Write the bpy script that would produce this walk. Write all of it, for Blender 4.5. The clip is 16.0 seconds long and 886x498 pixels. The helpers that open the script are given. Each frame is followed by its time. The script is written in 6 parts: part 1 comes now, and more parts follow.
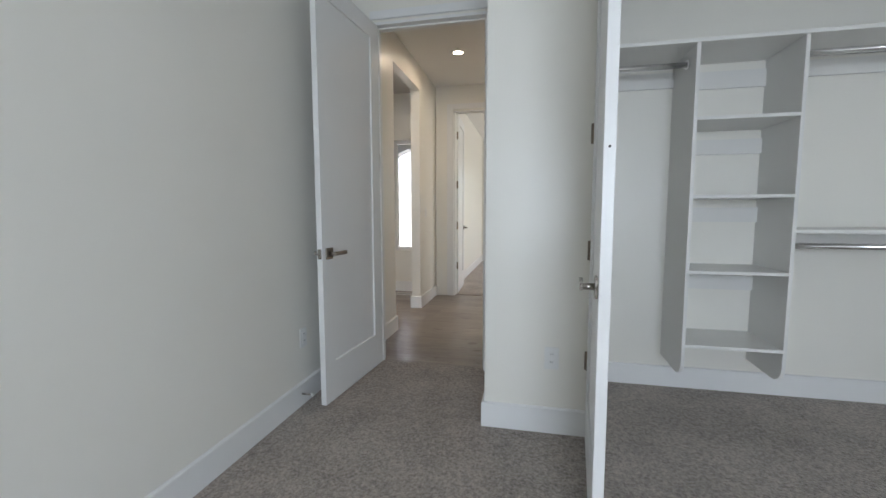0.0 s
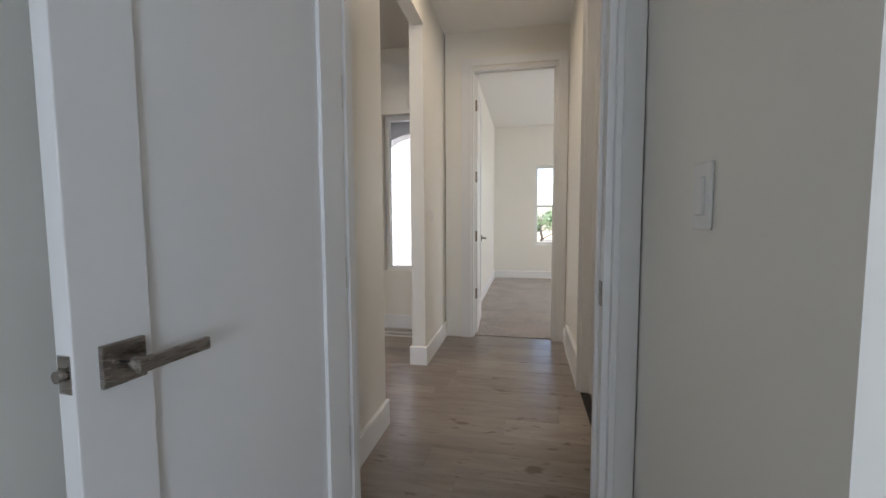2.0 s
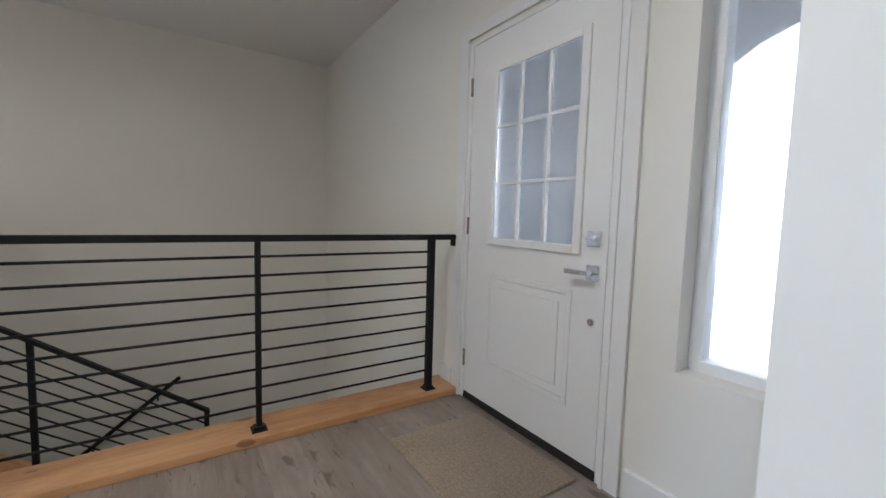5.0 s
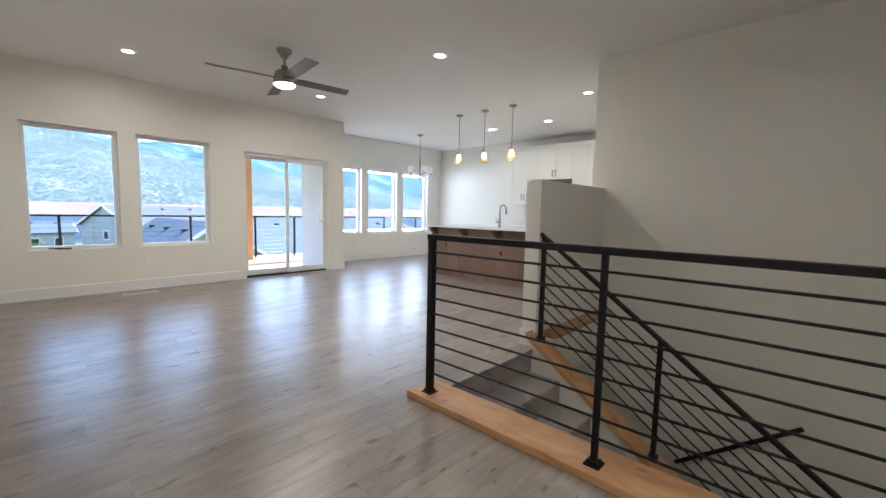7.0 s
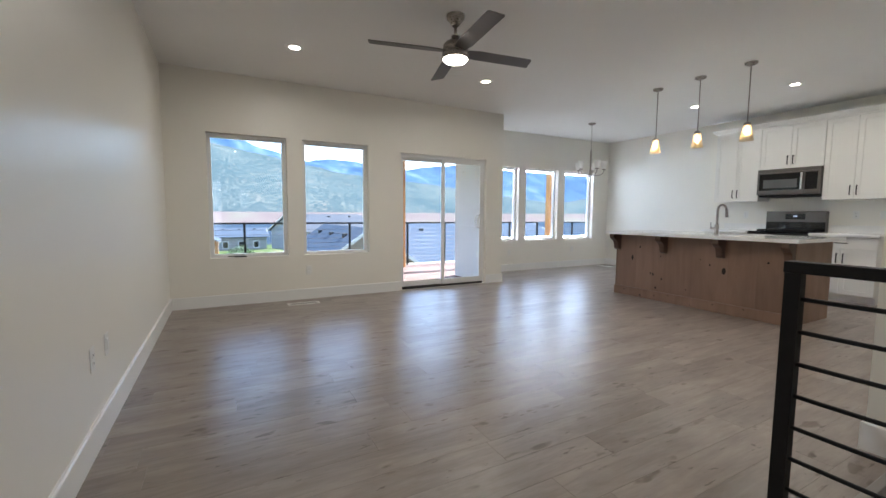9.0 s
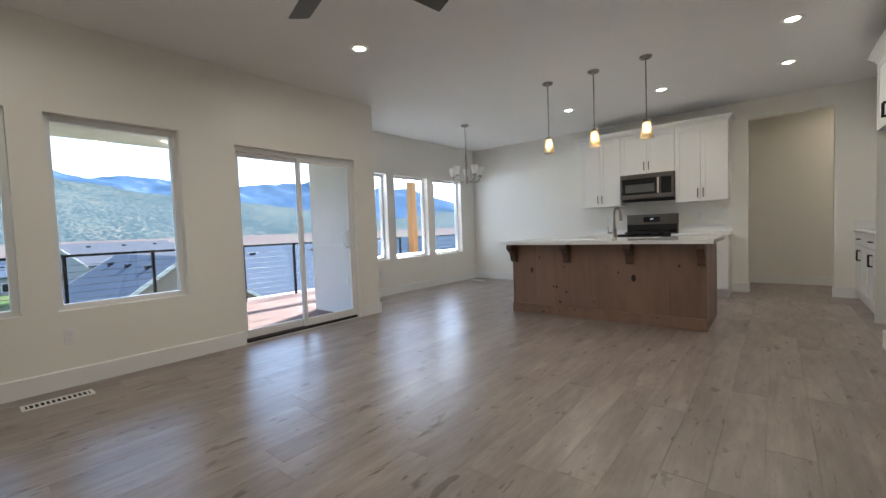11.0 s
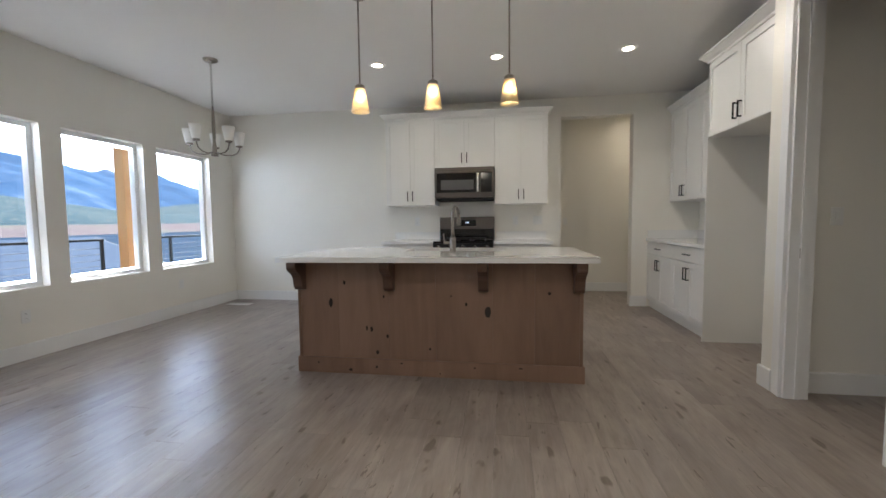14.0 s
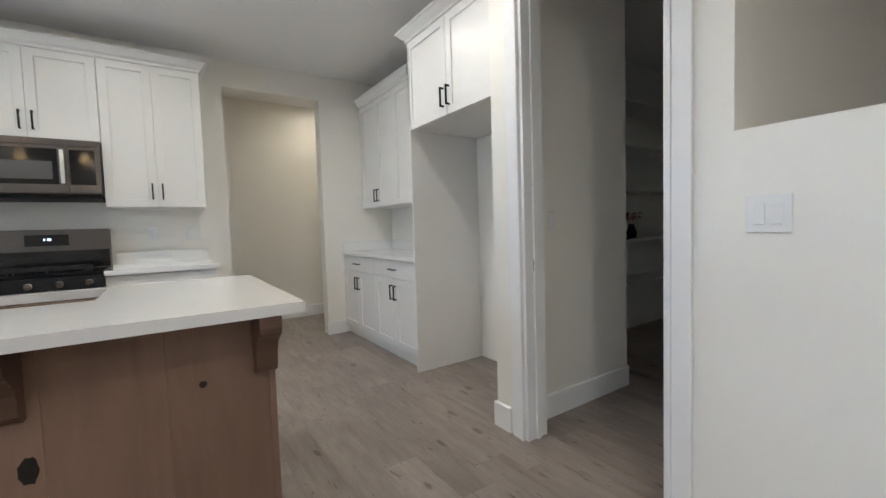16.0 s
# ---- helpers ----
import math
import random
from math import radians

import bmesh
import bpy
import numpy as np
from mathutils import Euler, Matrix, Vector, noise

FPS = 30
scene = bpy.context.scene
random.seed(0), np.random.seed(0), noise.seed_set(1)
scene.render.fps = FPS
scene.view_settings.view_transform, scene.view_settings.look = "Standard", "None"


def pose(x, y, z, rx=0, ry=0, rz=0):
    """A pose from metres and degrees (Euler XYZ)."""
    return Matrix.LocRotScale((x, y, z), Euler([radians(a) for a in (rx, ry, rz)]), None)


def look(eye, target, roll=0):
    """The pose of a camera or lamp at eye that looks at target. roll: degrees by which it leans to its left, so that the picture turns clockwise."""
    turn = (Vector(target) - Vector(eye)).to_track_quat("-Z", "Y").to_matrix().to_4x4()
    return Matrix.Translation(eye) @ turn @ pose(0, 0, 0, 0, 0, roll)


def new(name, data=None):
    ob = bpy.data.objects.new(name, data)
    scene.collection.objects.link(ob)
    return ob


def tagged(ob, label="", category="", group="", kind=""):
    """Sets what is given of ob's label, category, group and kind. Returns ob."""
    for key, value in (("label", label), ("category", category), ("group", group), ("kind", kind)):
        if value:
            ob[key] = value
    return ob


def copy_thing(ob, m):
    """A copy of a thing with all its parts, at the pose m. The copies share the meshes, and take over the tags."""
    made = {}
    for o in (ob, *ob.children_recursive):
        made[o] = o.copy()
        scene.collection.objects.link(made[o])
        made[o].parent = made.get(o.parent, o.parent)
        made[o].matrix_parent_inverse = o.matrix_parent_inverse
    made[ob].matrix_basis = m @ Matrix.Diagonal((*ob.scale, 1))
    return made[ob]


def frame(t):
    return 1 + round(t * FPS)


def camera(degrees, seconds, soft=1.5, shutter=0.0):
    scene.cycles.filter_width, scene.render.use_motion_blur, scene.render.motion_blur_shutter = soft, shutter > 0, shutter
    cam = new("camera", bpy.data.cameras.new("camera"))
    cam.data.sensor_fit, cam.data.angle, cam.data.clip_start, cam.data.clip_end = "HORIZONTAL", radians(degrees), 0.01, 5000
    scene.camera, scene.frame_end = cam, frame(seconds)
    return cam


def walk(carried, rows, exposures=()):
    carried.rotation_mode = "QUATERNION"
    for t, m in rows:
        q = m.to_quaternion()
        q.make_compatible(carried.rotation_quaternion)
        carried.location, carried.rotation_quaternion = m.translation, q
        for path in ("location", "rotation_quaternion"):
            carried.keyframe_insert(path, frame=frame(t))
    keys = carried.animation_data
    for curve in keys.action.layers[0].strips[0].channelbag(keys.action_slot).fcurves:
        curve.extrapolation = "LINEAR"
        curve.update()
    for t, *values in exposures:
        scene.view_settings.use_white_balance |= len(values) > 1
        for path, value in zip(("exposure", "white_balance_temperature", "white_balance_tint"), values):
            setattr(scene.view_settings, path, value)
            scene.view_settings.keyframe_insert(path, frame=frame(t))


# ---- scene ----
cam = camera(94.8, 16.0)

# ---- the walk ----
PATH = [
    (0, (0.317, 1.307, 1.144), (-0.105, 3.254, 0.963), -0.1),
    (0.5, (0.201, 1.636, 1.121), (-0.217, 3.585, 0.956), -0.3),
    (1, (0.062, 2.03, 1.131), (-0.337, 3.983, 0.97), -0.5),
    (1.5, (-0.101, 2.464, 1.132), (-0.474, 4.423, 0.976), -0.4),
    (2, (-0.216, 2.962, 1.124), (-0.613, 4.917, 0.975), -0.3),
    (2.5, (-0.349, 3.465, 1.134), (-0.732, 5.422, 0.979), -0.2),
    (3, (-0.446, 3.946, 1.147), (-0.878, 5.891, 0.973), 0.1),
    (3.2, (-0.469, 4.131, 1.152), (-0.938, 6.069, 0.992), 0.2),
    (5.3, (-1.025, 5.513, 1.128), (-2.871, 6.264, 0.962), 1.7),
    (5.5, (-1.103, 5.534, 1.138), (-3.036, 6.02, 0.972), 1.7),
    (6, (-1.240, 5.546, 1.135), (-3.212, 5.253, 0.980), 1.5),
    (6.5, (-1.295, 5.516, 1.147), (-3.066, 4.602, 0.981), 1.6),
    (7, (-1.300, 5.416, 1.149), (-2.762, 4.064, 0.967), 1.2),
    (7.5, (-1.378, 5.171, 1.155), (-2.572, 3.578, 0.973), 1.1),
    (8, (-1.443, 4.928, 1.143), (-2.408, 3.185, 0.961), 0.9),
    (8.2, (-1.490, 4.812, 1.147), (-2.396, 3.038, 0.968), 0.9),
    (10.3, (-1.806, 3.296, 1.121), (-3.07, 1.749, 1.021), -1.6),
    (10.5, (-1.858, 3.17, 1.122), (-3.204, 1.693, 1.026), -1.8),
    (11, (-2.049, 2.857, 1.104), (-3.592, 1.589, 1.009), -2.2),
    (11.5, (-2.321, 2.602, 1.122), (-4.05, 1.602, 1.024), -2.3),
    (12, (-2.578, 2.372, 1.135), (-4.442, 1.653, 1.032), -2.0),
    (12.5, (-2.856, 2.194, 1.126), (-4.779, 1.659, 1.006), -1.5),
    (13, (-3.16, 2.051, 1.152), (-5.102, 1.59, 1.02), -0.9),
    (13.5, (-3.484, 1.891, 1.168), (-5.44, 1.496, 1.033), -0.7),
    (14, (-3.796, 1.784, 1.16), (-5.768, 1.48, 1.028), -0.7),
    (14.5, (-4.147, 1.739, 1.181), (-6.14, 1.638, 1.057), -1.1),
    (15, (-4.532, 1.781, 1.132), (-6.504, 2.1, 1.041), -2.0),
    (15.5, (-4.858, 1.878, 1.132), (-6.708, 2.632, 1.025), -2.4),
    (16, (-5.145, 2.017, 1.158), (-6.799, 3.136, 1.046), -1.8),
]
EXPOSURES = [(0, 2.15, 6300, 12), (1.5, 2.2, 6200, 13), (2, 2.1, 6150, 14), (2.5, 2.15, 5950, 14), (3.2, 2.1, 5600, 12), (5.5, 3.1, 5250, 10), (6.5, 2.9, 5450, 9), (8.2, 2.6, 5550, 9), (10.5, 2.15, 5650, 9), (13, 2.1, 5750, 10), (15, 2.3, 5650, 10), (16, 2.6, 5400, 9)]
walk(cam, [(t, look(eye, target, roll)) for t, eye, target, roll in PATH], EXPOSURES)

# ---- world and light ----
world = bpy.data.worlds.new("sky")
scene.world = world
world.use_nodes = True
wn = world.node_tree
sky = wn.nodes.new("ShaderNodeTexSky")
sky.sky_type = "NISHITA"
sky.sun_disc = False
sky.sun_elevation, sky.sun_rotation = radians(48), radians(248)
sky.air_density, sky.dust_density = 1.0, 1.4
wn.links.new(sky.outputs[0], wn.nodes["Background"].inputs[0])
wn.nodes["Background"].inputs[1].default_value = 0.15

sun_data = bpy.data.lights.new("sun", "SUN")
sun_data.energy, sun_data.angle, sun_data.color = 4.5, radians(0.6), (1.0, 0.95, 0.87)
sun = new("sun", sun_data)
sun.matrix_world = look((-5 * 0.62, -5 * 0.25, 5 * 0.74), (0, 0, 0))
LAMP = 1.0       # scale of all ceiling lamps


def sky_window(name, eye, target, wide, high, watts, color=(0.80, 0.90, 1.0)):
    """Daylight that comes in through a window's opening."""
    ld = bpy.data.lights.new(name, "AREA")
    ld.shape, ld.size, ld.size_y, ld.energy, ld.color = "RECTANGLE", wide, high, watts, color
    new(name, ld).matrix_world = look(eye, target)


sky_window("bedroom_daylight", (1.05, -1.40, 1.42), (1.05, 3.0, 0.55), 1.6, 1.25, 17)
for wx in (-6.4925, -7.5605, -8.6295):
    sky_window("dining_daylight", (wx, -2.50, 2.06), (wx, -1.5, 1.45), 0.76, 0.06, 3.0, (0.86, 0.93, 1.0))
# daylight thrown up from the deck through the lower edge of the dining windows
for wx in (-6.4925, -7.5605, -8.6295):
    sky_window("dining_upward_daylight", (wx, -2.50, 0.665), (wx, -1.7, 1.75), 0.76, 0.05, 0.8, (0.95, 0.97, 1.0))
# Fill lamp in an unseen side window, added to light the second bedroom.
sky_window("second_bedroom_fill", (3.43, 8.8, 1.42), (0.0, 8.8, 1.42), 1.7, 1.25, 12, (1.0, 0.96, 0.90))


# ---- small tools ----
def nodes_of(name):
    m = bpy.data.materials.new(name)
    m.use_nodes = True
    nt = m.node_tree
    return m, nt, nt.nodes["Principled BSDF"]


def ramp(nt, src, stops):
    r = nt.nodes.new("ShaderNodeValToRGB")
    el = r.color_ramp.elements
    while len(el) < len(stops):
        el.new(0.5)
    for e, (p, c) in zip(el, stops):
        e.position, e.color = p, (*c, 1)
    nt.links.new(src, r.inputs[0])
    return r.outputs[0]


def noise_tex(nt, scale, detail=4.0, stretch=(1, 1, 1), rough=0.55, twist=0.0, own=False):
    """Noise at world size; own: each object has a pattern of its own."""
    g = nt.nodes.new("ShaderNodeNewGeometry")
    mp = nt.nodes.new("ShaderNodeMapping")
    mp.inputs["Scale"].default_value = stretch
    nt.links.new(g.outputs["Position"], mp.inputs["Vector"])
    if own:
        info = nt.nodes.new("ShaderNodeObjectInfo")
        sh = nt.nodes.new("ShaderNodeVectorMath")
        sh.operation = "SCALE"
        sh.inputs[0].default_value = (31.0, 47.0, 23.0)
        nt.links.new(info.outputs["Random"], sh.inputs["Scale"])
        nt.links.new(sh.outputs[0], mp.inputs["Location"])
    n = nt.nodes.new("ShaderNodeTexNoise")
    n.inputs["Scale"].default_value, n.inputs["Detail"].default_value = scale, detail
    n.inputs["Roughness"].default_value, n.inputs["Distortion"].default_value = rough, twist
    nt.links.new(mp.outputs[0], n.inputs["Vector"])
    return n.outputs["Fac"]


def bump(nt, bsdf, src, strength, distance):
    b = nt.nodes.new("ShaderNodeBump")
    b.inputs["Strength"].default_value, b.inputs["Distance"].default_value = strength, distance
    nt.links.new(src, b.inputs["Height"])
    nt.links.new(b.outputs[0], bsdf.inputs["Normal"])


def plain(name, color, rough=0.5, metal=0.0, vary=0.06, scale=3.0, bscale=0.0, bstr=0.15, bdist=0.002, stretch=(1, 1, 1), coat=0.0):
    """A surface of one colour with soft stains, gloss variation and fine relief."""
    m, nt, b = nodes_of(name)
    lo = tuple(c * (1 - vary) for c in color)
    hi = tuple(min(1, c * (1 + vary)) for c in color)
    n = noise_tex(nt, scale, 5, stretch)
    nt.links.new(ramp(nt, n, [(0.3, lo), (0.7, hi)]), b.inputs["Base Color"])
    r = ramp(nt, n, [(0.2, (rough * 0.88,) * 3), (0.8, (min(1, rough * 1.12),) * 3)])
    nt.links.new(r, b.inputs["Roughness"])
    b.inputs["Metallic"].default_value = metal
    b.inputs["Coat Weight"].default_value = coat
    if bscale:
        bump(nt, b, noise_tex(nt, bscale, 3, stretch), bstr, bdist)
    return m


def glass(name, tint=(1, 1, 1), rough=0.0):
    m, nt, b = nodes_of(name)
    b.inputs["Base Color"].default_value = (*tint, 1)
    b.inputs["Roughness"].default_value = rough
    b.inputs["Transmission Weight"].default_value = 1.0
    b.inputs["IOR"].default_value = 1.45
    return m


def glow(name, color, strength):
    m, nt, b = nodes_of(name)
    b.inputs["Base Color"].default_value = (*color, 1)
    b.inputs["Emission Color"].default_value = (*color, 1)
    b.inputs["Emission Strength"].default_value = strength
    return m


def box(bm, x0, x1, y0, y1, z0, z1, bevel=0.0):
    """An axis-aligned block, its edges rounded by bevel."""
    vs = [bm.verts.new((x, y, z)) for x in (x0, x1) for y in (y0, y1) for z in (z0, z1)]
    fs = [bm.faces.new([vs[i] for i in q]) for q in
          ((0, 1, 3, 2), (4, 6, 7, 5), (0, 4, 5, 1), (2, 3, 7, 6), (0, 2, 6, 4), (1, 5, 7, 3))]
    if bevel:
        es = list({e for f in fs for e in f.edges})
        bmesh.ops.bevel(bm, geom=es, offset=bevel, segments=2, affect="EDGES", profile=0.5)
    return bm


def ring(bm, axis, c0, c1, a0, a1, z0, z1, inner, bevel=0.0):
    """An upright frame in one piece, between c0 and c1 across and a0 to a1 along; inner: its hole (a0, a1, z0, z1)."""
    def loop(c, b):
        pts = ((b[0], b[2]), (b[1], b[2]), (b[1], b[3]), (b[0], b[3]))
        return [bm.verts.new((u, c, z) if axis == "x" else (c, u, z)) for u, z in pts]
    o0, o1, i0, i1 = loop(c0, (a0, a1, z0, z1)), loop(c1, (a0, a1, z0, z1)), loop(c0, inner), loop(c1, inner)
    fs = []
    for k in range(4):
        n = (k + 1) % 4
        for q in ((o0[k], o0[n], i0[n], i0[k]), (o1[k], i1[k], i1[n], o1[n]), (o0[k], o1[k], o1[n], o0[n]), (i0[k], i0[n], i1[n], i1[k])):
            fs.append(bm.faces.new(q))
    if bevel:
        bmesh.ops.recalc_face_normals(bm, faces=fs)
        es = [e for e in {e for f in fs for e in f.edges} if e.calc_face_angle(0) > 0.5]
        bmesh.ops.bevel(bm, geom=es, offset=bevel, segments=2, affect="EDGES", profile=0.5)
    return bm


def blk(*a, bevel=0.0):
    return box(bmesh.new(), *a, bevel=bevel)


def tube(bm, pts, r, sides=12, caps=True):
    """A round bar of radius r (or one radius a point) along pts."""
    pts = [Vector(p) for p in pts]
    rs = r if isinstance(r, (list, tuple)) else [r] * len(pts)
    rings = []
    up = None
    for i, p in enumerate(pts):
        d = (pts[min(i + 1, len(pts) - 1)] - pts[max(i - 1, 0)]).normalized()
        if up is None:
            up = d.orthogonal().normalized()
        up = (up - d * up.dot(d)).normalized()
        side = d.cross(up)
        rings.append([bm.verts.new(p + rs[i] * (math.cos(a) * up + math.sin(a) * side))
                      for a in (2 * math.pi * k / sides for k in range(sides))])
    for a, b in zip(rings, rings[1:]):
        for k in range(sides):
            f = bm.faces.new((a[k], a[(k + 1) % sides], b[(k + 1) % sides], b[k]))
            f.smooth = True
    if caps:
        bm.faces.new(rings[0][::-1])
        bm.faces.new(rings[-1])
    return bm


def lathe(bm, profile, cx=0, cy=0, cz=0, sides=28):
    """Turns (radius, height) pairs round the upright axis at cx, cy."""
    rings = []
    for r, z in profile:
        if r < 1e-5:
            rings.append([bm.verts.new((cx, cy, cz + z))])
        else:
            rings.append([bm.verts.new((cx + r * math.cos(a), cy + r * math.sin(a), cz + z))
                          for a in (2 * math.pi * k / sides for k in range(sides))])
    for a, b in zip(rings, rings[1:]):
        for k in range(sides):
            q = [a[k % len(a)], a[(k + 1) % len(a)], b[(k + 1) % len(b)], b[k % len(b)]]
            q = list(dict.fromkeys(q))
            if len(q) > 2:
                f = bm.faces.new(q)
                f.smooth = True
    return bm


def prism(bm, outline, axis, a0, a1):
    """A block with the given outline: (x, z) pairs pushed along y, (y, z) pairs along x, or (x, y) pairs along z."""
    def at(p, a):
        return {"x": (a, p[0], p[1]), "y": (p[0], a, p[1]), "z": (p[0], p[1], a)}[axis]
    lo = [bm.verts.new(at(p, a0)) for p in outline]
    hi = [bm.verts.new(at(p, a1)) for p in outline]
    bm.faces.new(lo[::-1])
    bm.faces.new(hi)
    n = len(outline)
    for k in range(n):
        bm.faces.new((lo[k], lo[(k + 1) % n], hi[(k + 1) % n], hi[k]))
    return bm


def part(name, bm, material, parent=None, label="", m=None):
    """Links a bmesh as one mesh object, under parent where there is one."""
    bmesh.ops.recalc_face_normals(bm, faces=bm.faces)
    me = bpy.data.meshes.new(name)
    bm.to_mesh(me)
    bm.free()
    me.materials.append(material)
    ob = new(name, me)
    if parent is not None:
        ob.parent = parent
        if parent.parent is None and parent.type == "EMPTY":
            ob.matrix_parent_inverse = Matrix.Translation(-parent.location)
    if m is not None:
        ob.matrix_basis = m
    if label:
        ob["label"] = label
    return ob


def thing(name, label, category, group="", kind="", at=(0, 0, 0)):
    ob = new(name)
    ob.location = at
    ob.empty_display_size = 0.1
    return tagged(ob, label, category, group, kind)


def setting(name, bm, material, label, category):
    return tagged(part(name, bm, material), label, category, "", "structure")


def slab(bm, axis, c0, c1, a0, a1, z0, z1, holes=()):
    """A wall between c0 and c1 across, a0 to a1 along (axis is the one along it), with holes (a0, a1, z0, z1) through it."""
    cuts = sorted({a0, a1, *(h[0] for h in holes), *(h[1] for h in holes)})
    cuts = [c for c in cuts if a0 <= c <= a1]
    for p, q in zip(cuts, cuts[1:]):
        spans = [(z0, z1)]
        for h in holes:
            if h[0] < q - 1e-6 and h[1] > p + 1e-6:
                nxt = []
                for s, e in spans:
                    if h[2] > s:
                        nxt.append((s, min(e, h[2])))
                    if h[3] < e:
                        nxt.append((max(s, h[3]), e))
                spans = [t for t in nxt if t[1] - t[0] > 1e-4]
        for s, e in spans:
            if axis == "x":
                box(bm, p, q, c0, c1, s, e)
            else:
                box(bm, c0, c1, p, q, s, e)
    return bm


# ---- materials ----
M_WALL = plain("wall_paint", (0.85, 0.828, 0.764), 0.35, vary=0.012, scale=0.7, bscale=160, bstr=0.12, bdist=0.0012)
M_CEIL = plain("ceiling_paint", (0.86, 0.850, 0.83), 0.85, vary=0.012, scale=0.9, bscale=90, bstr=0.18, bdist=0.002)
M_TRIM = plain("white_trim_paint", (0.84, 0.84, 0.83), 0.34, vary=0.012, scale=2, bscale=40, bstr=0.04, bdist=0.001)
M_CAB = plain("white_cabinet_paint", (0.79, 0.78, 0.75), 0.36, vary=0.012, scale=2, bscale=60, bstr=0.03, bdist=0.0006)
M_BLACK = plain("black_metal", (0.010, 0.010, 0.011), 0.5, 0.0, vary=0.2, scale=20, bscale=300, bstr=0.05, bdist=0.0005)
M_BLACK.node_tree.nodes["Principled BSDF"].inputs["Specular IOR Level"].default_value = 0.22
M_NICKEL = plain("brushed_nickel", (0.34, 0.31, 0.28), 0.28, 1.0, vary=0.06, scale=30, bscale=220, bstr=0.05, bdist=0.0004, stretch=(1, 1, 8))
M_CHROME = plain("chrome", (0.85, 0.85, 0.86), 0.2, 1.0, vary=0.03, scale=10)
M_STEEL = plain("dark_stainless_steel", (0.17, 0.155, 0.145), 0.32, 1.0, vary=0.06, scale=10, bscale=150, bstr=0.05, bdist=0.0005, stretch=(1, 12, 1))
M_DARKGLASS = plain("black_glass", (0.01, 0.01, 0.011), 0.08, vary=0.1, scale=5)
M_IRON = plain("cast_iron", (0.015, 0.015, 0.015), 0.6, 0.3, vary=0.2, scale=30, bscale=200, bstr=0.2)
M_QUARTZ = plain("white_quartz", (0.86, 0.855, 0.84), 0.12, vary=0.008, scale=9, coat=0.5)
M_PLASTIC = plain("white_plastic", (0.82, 0.82, 0.80), 0.35, vary=0.02, scale=8)
M_DARK = plain("dark_gap", (0.02, 0.018, 0.017), 0.8, vary=0.2, scale=9)
M_GLASS = glass("window_glass")
M_FROST = glass("frosted_glass", (0.97, 0.98, 1.0), 0.38)
M_FROST.node_tree.nodes["Principled BSDF"].inputs["Coat Weight"].default_value = 1.0
M_FROST.node_tree.nodes["Principled BSDF"].inputs["Coat Roughness"].default_value = 0.03
M_STUCCO = plain("white_stucco", (0.70, 0.70, 0.71), 0.9, vary=0.04, scale=2, bscale=70, bstr=0.5, bdist=0.004)
M_LAMP = glow("lamp_lens", (1.0, 0.84, 0.60), 8.0)
M_VINYL = plain("white_vinyl", (0.83, 0.83, 0.82), 0.4, vary=0.015, scale=3)


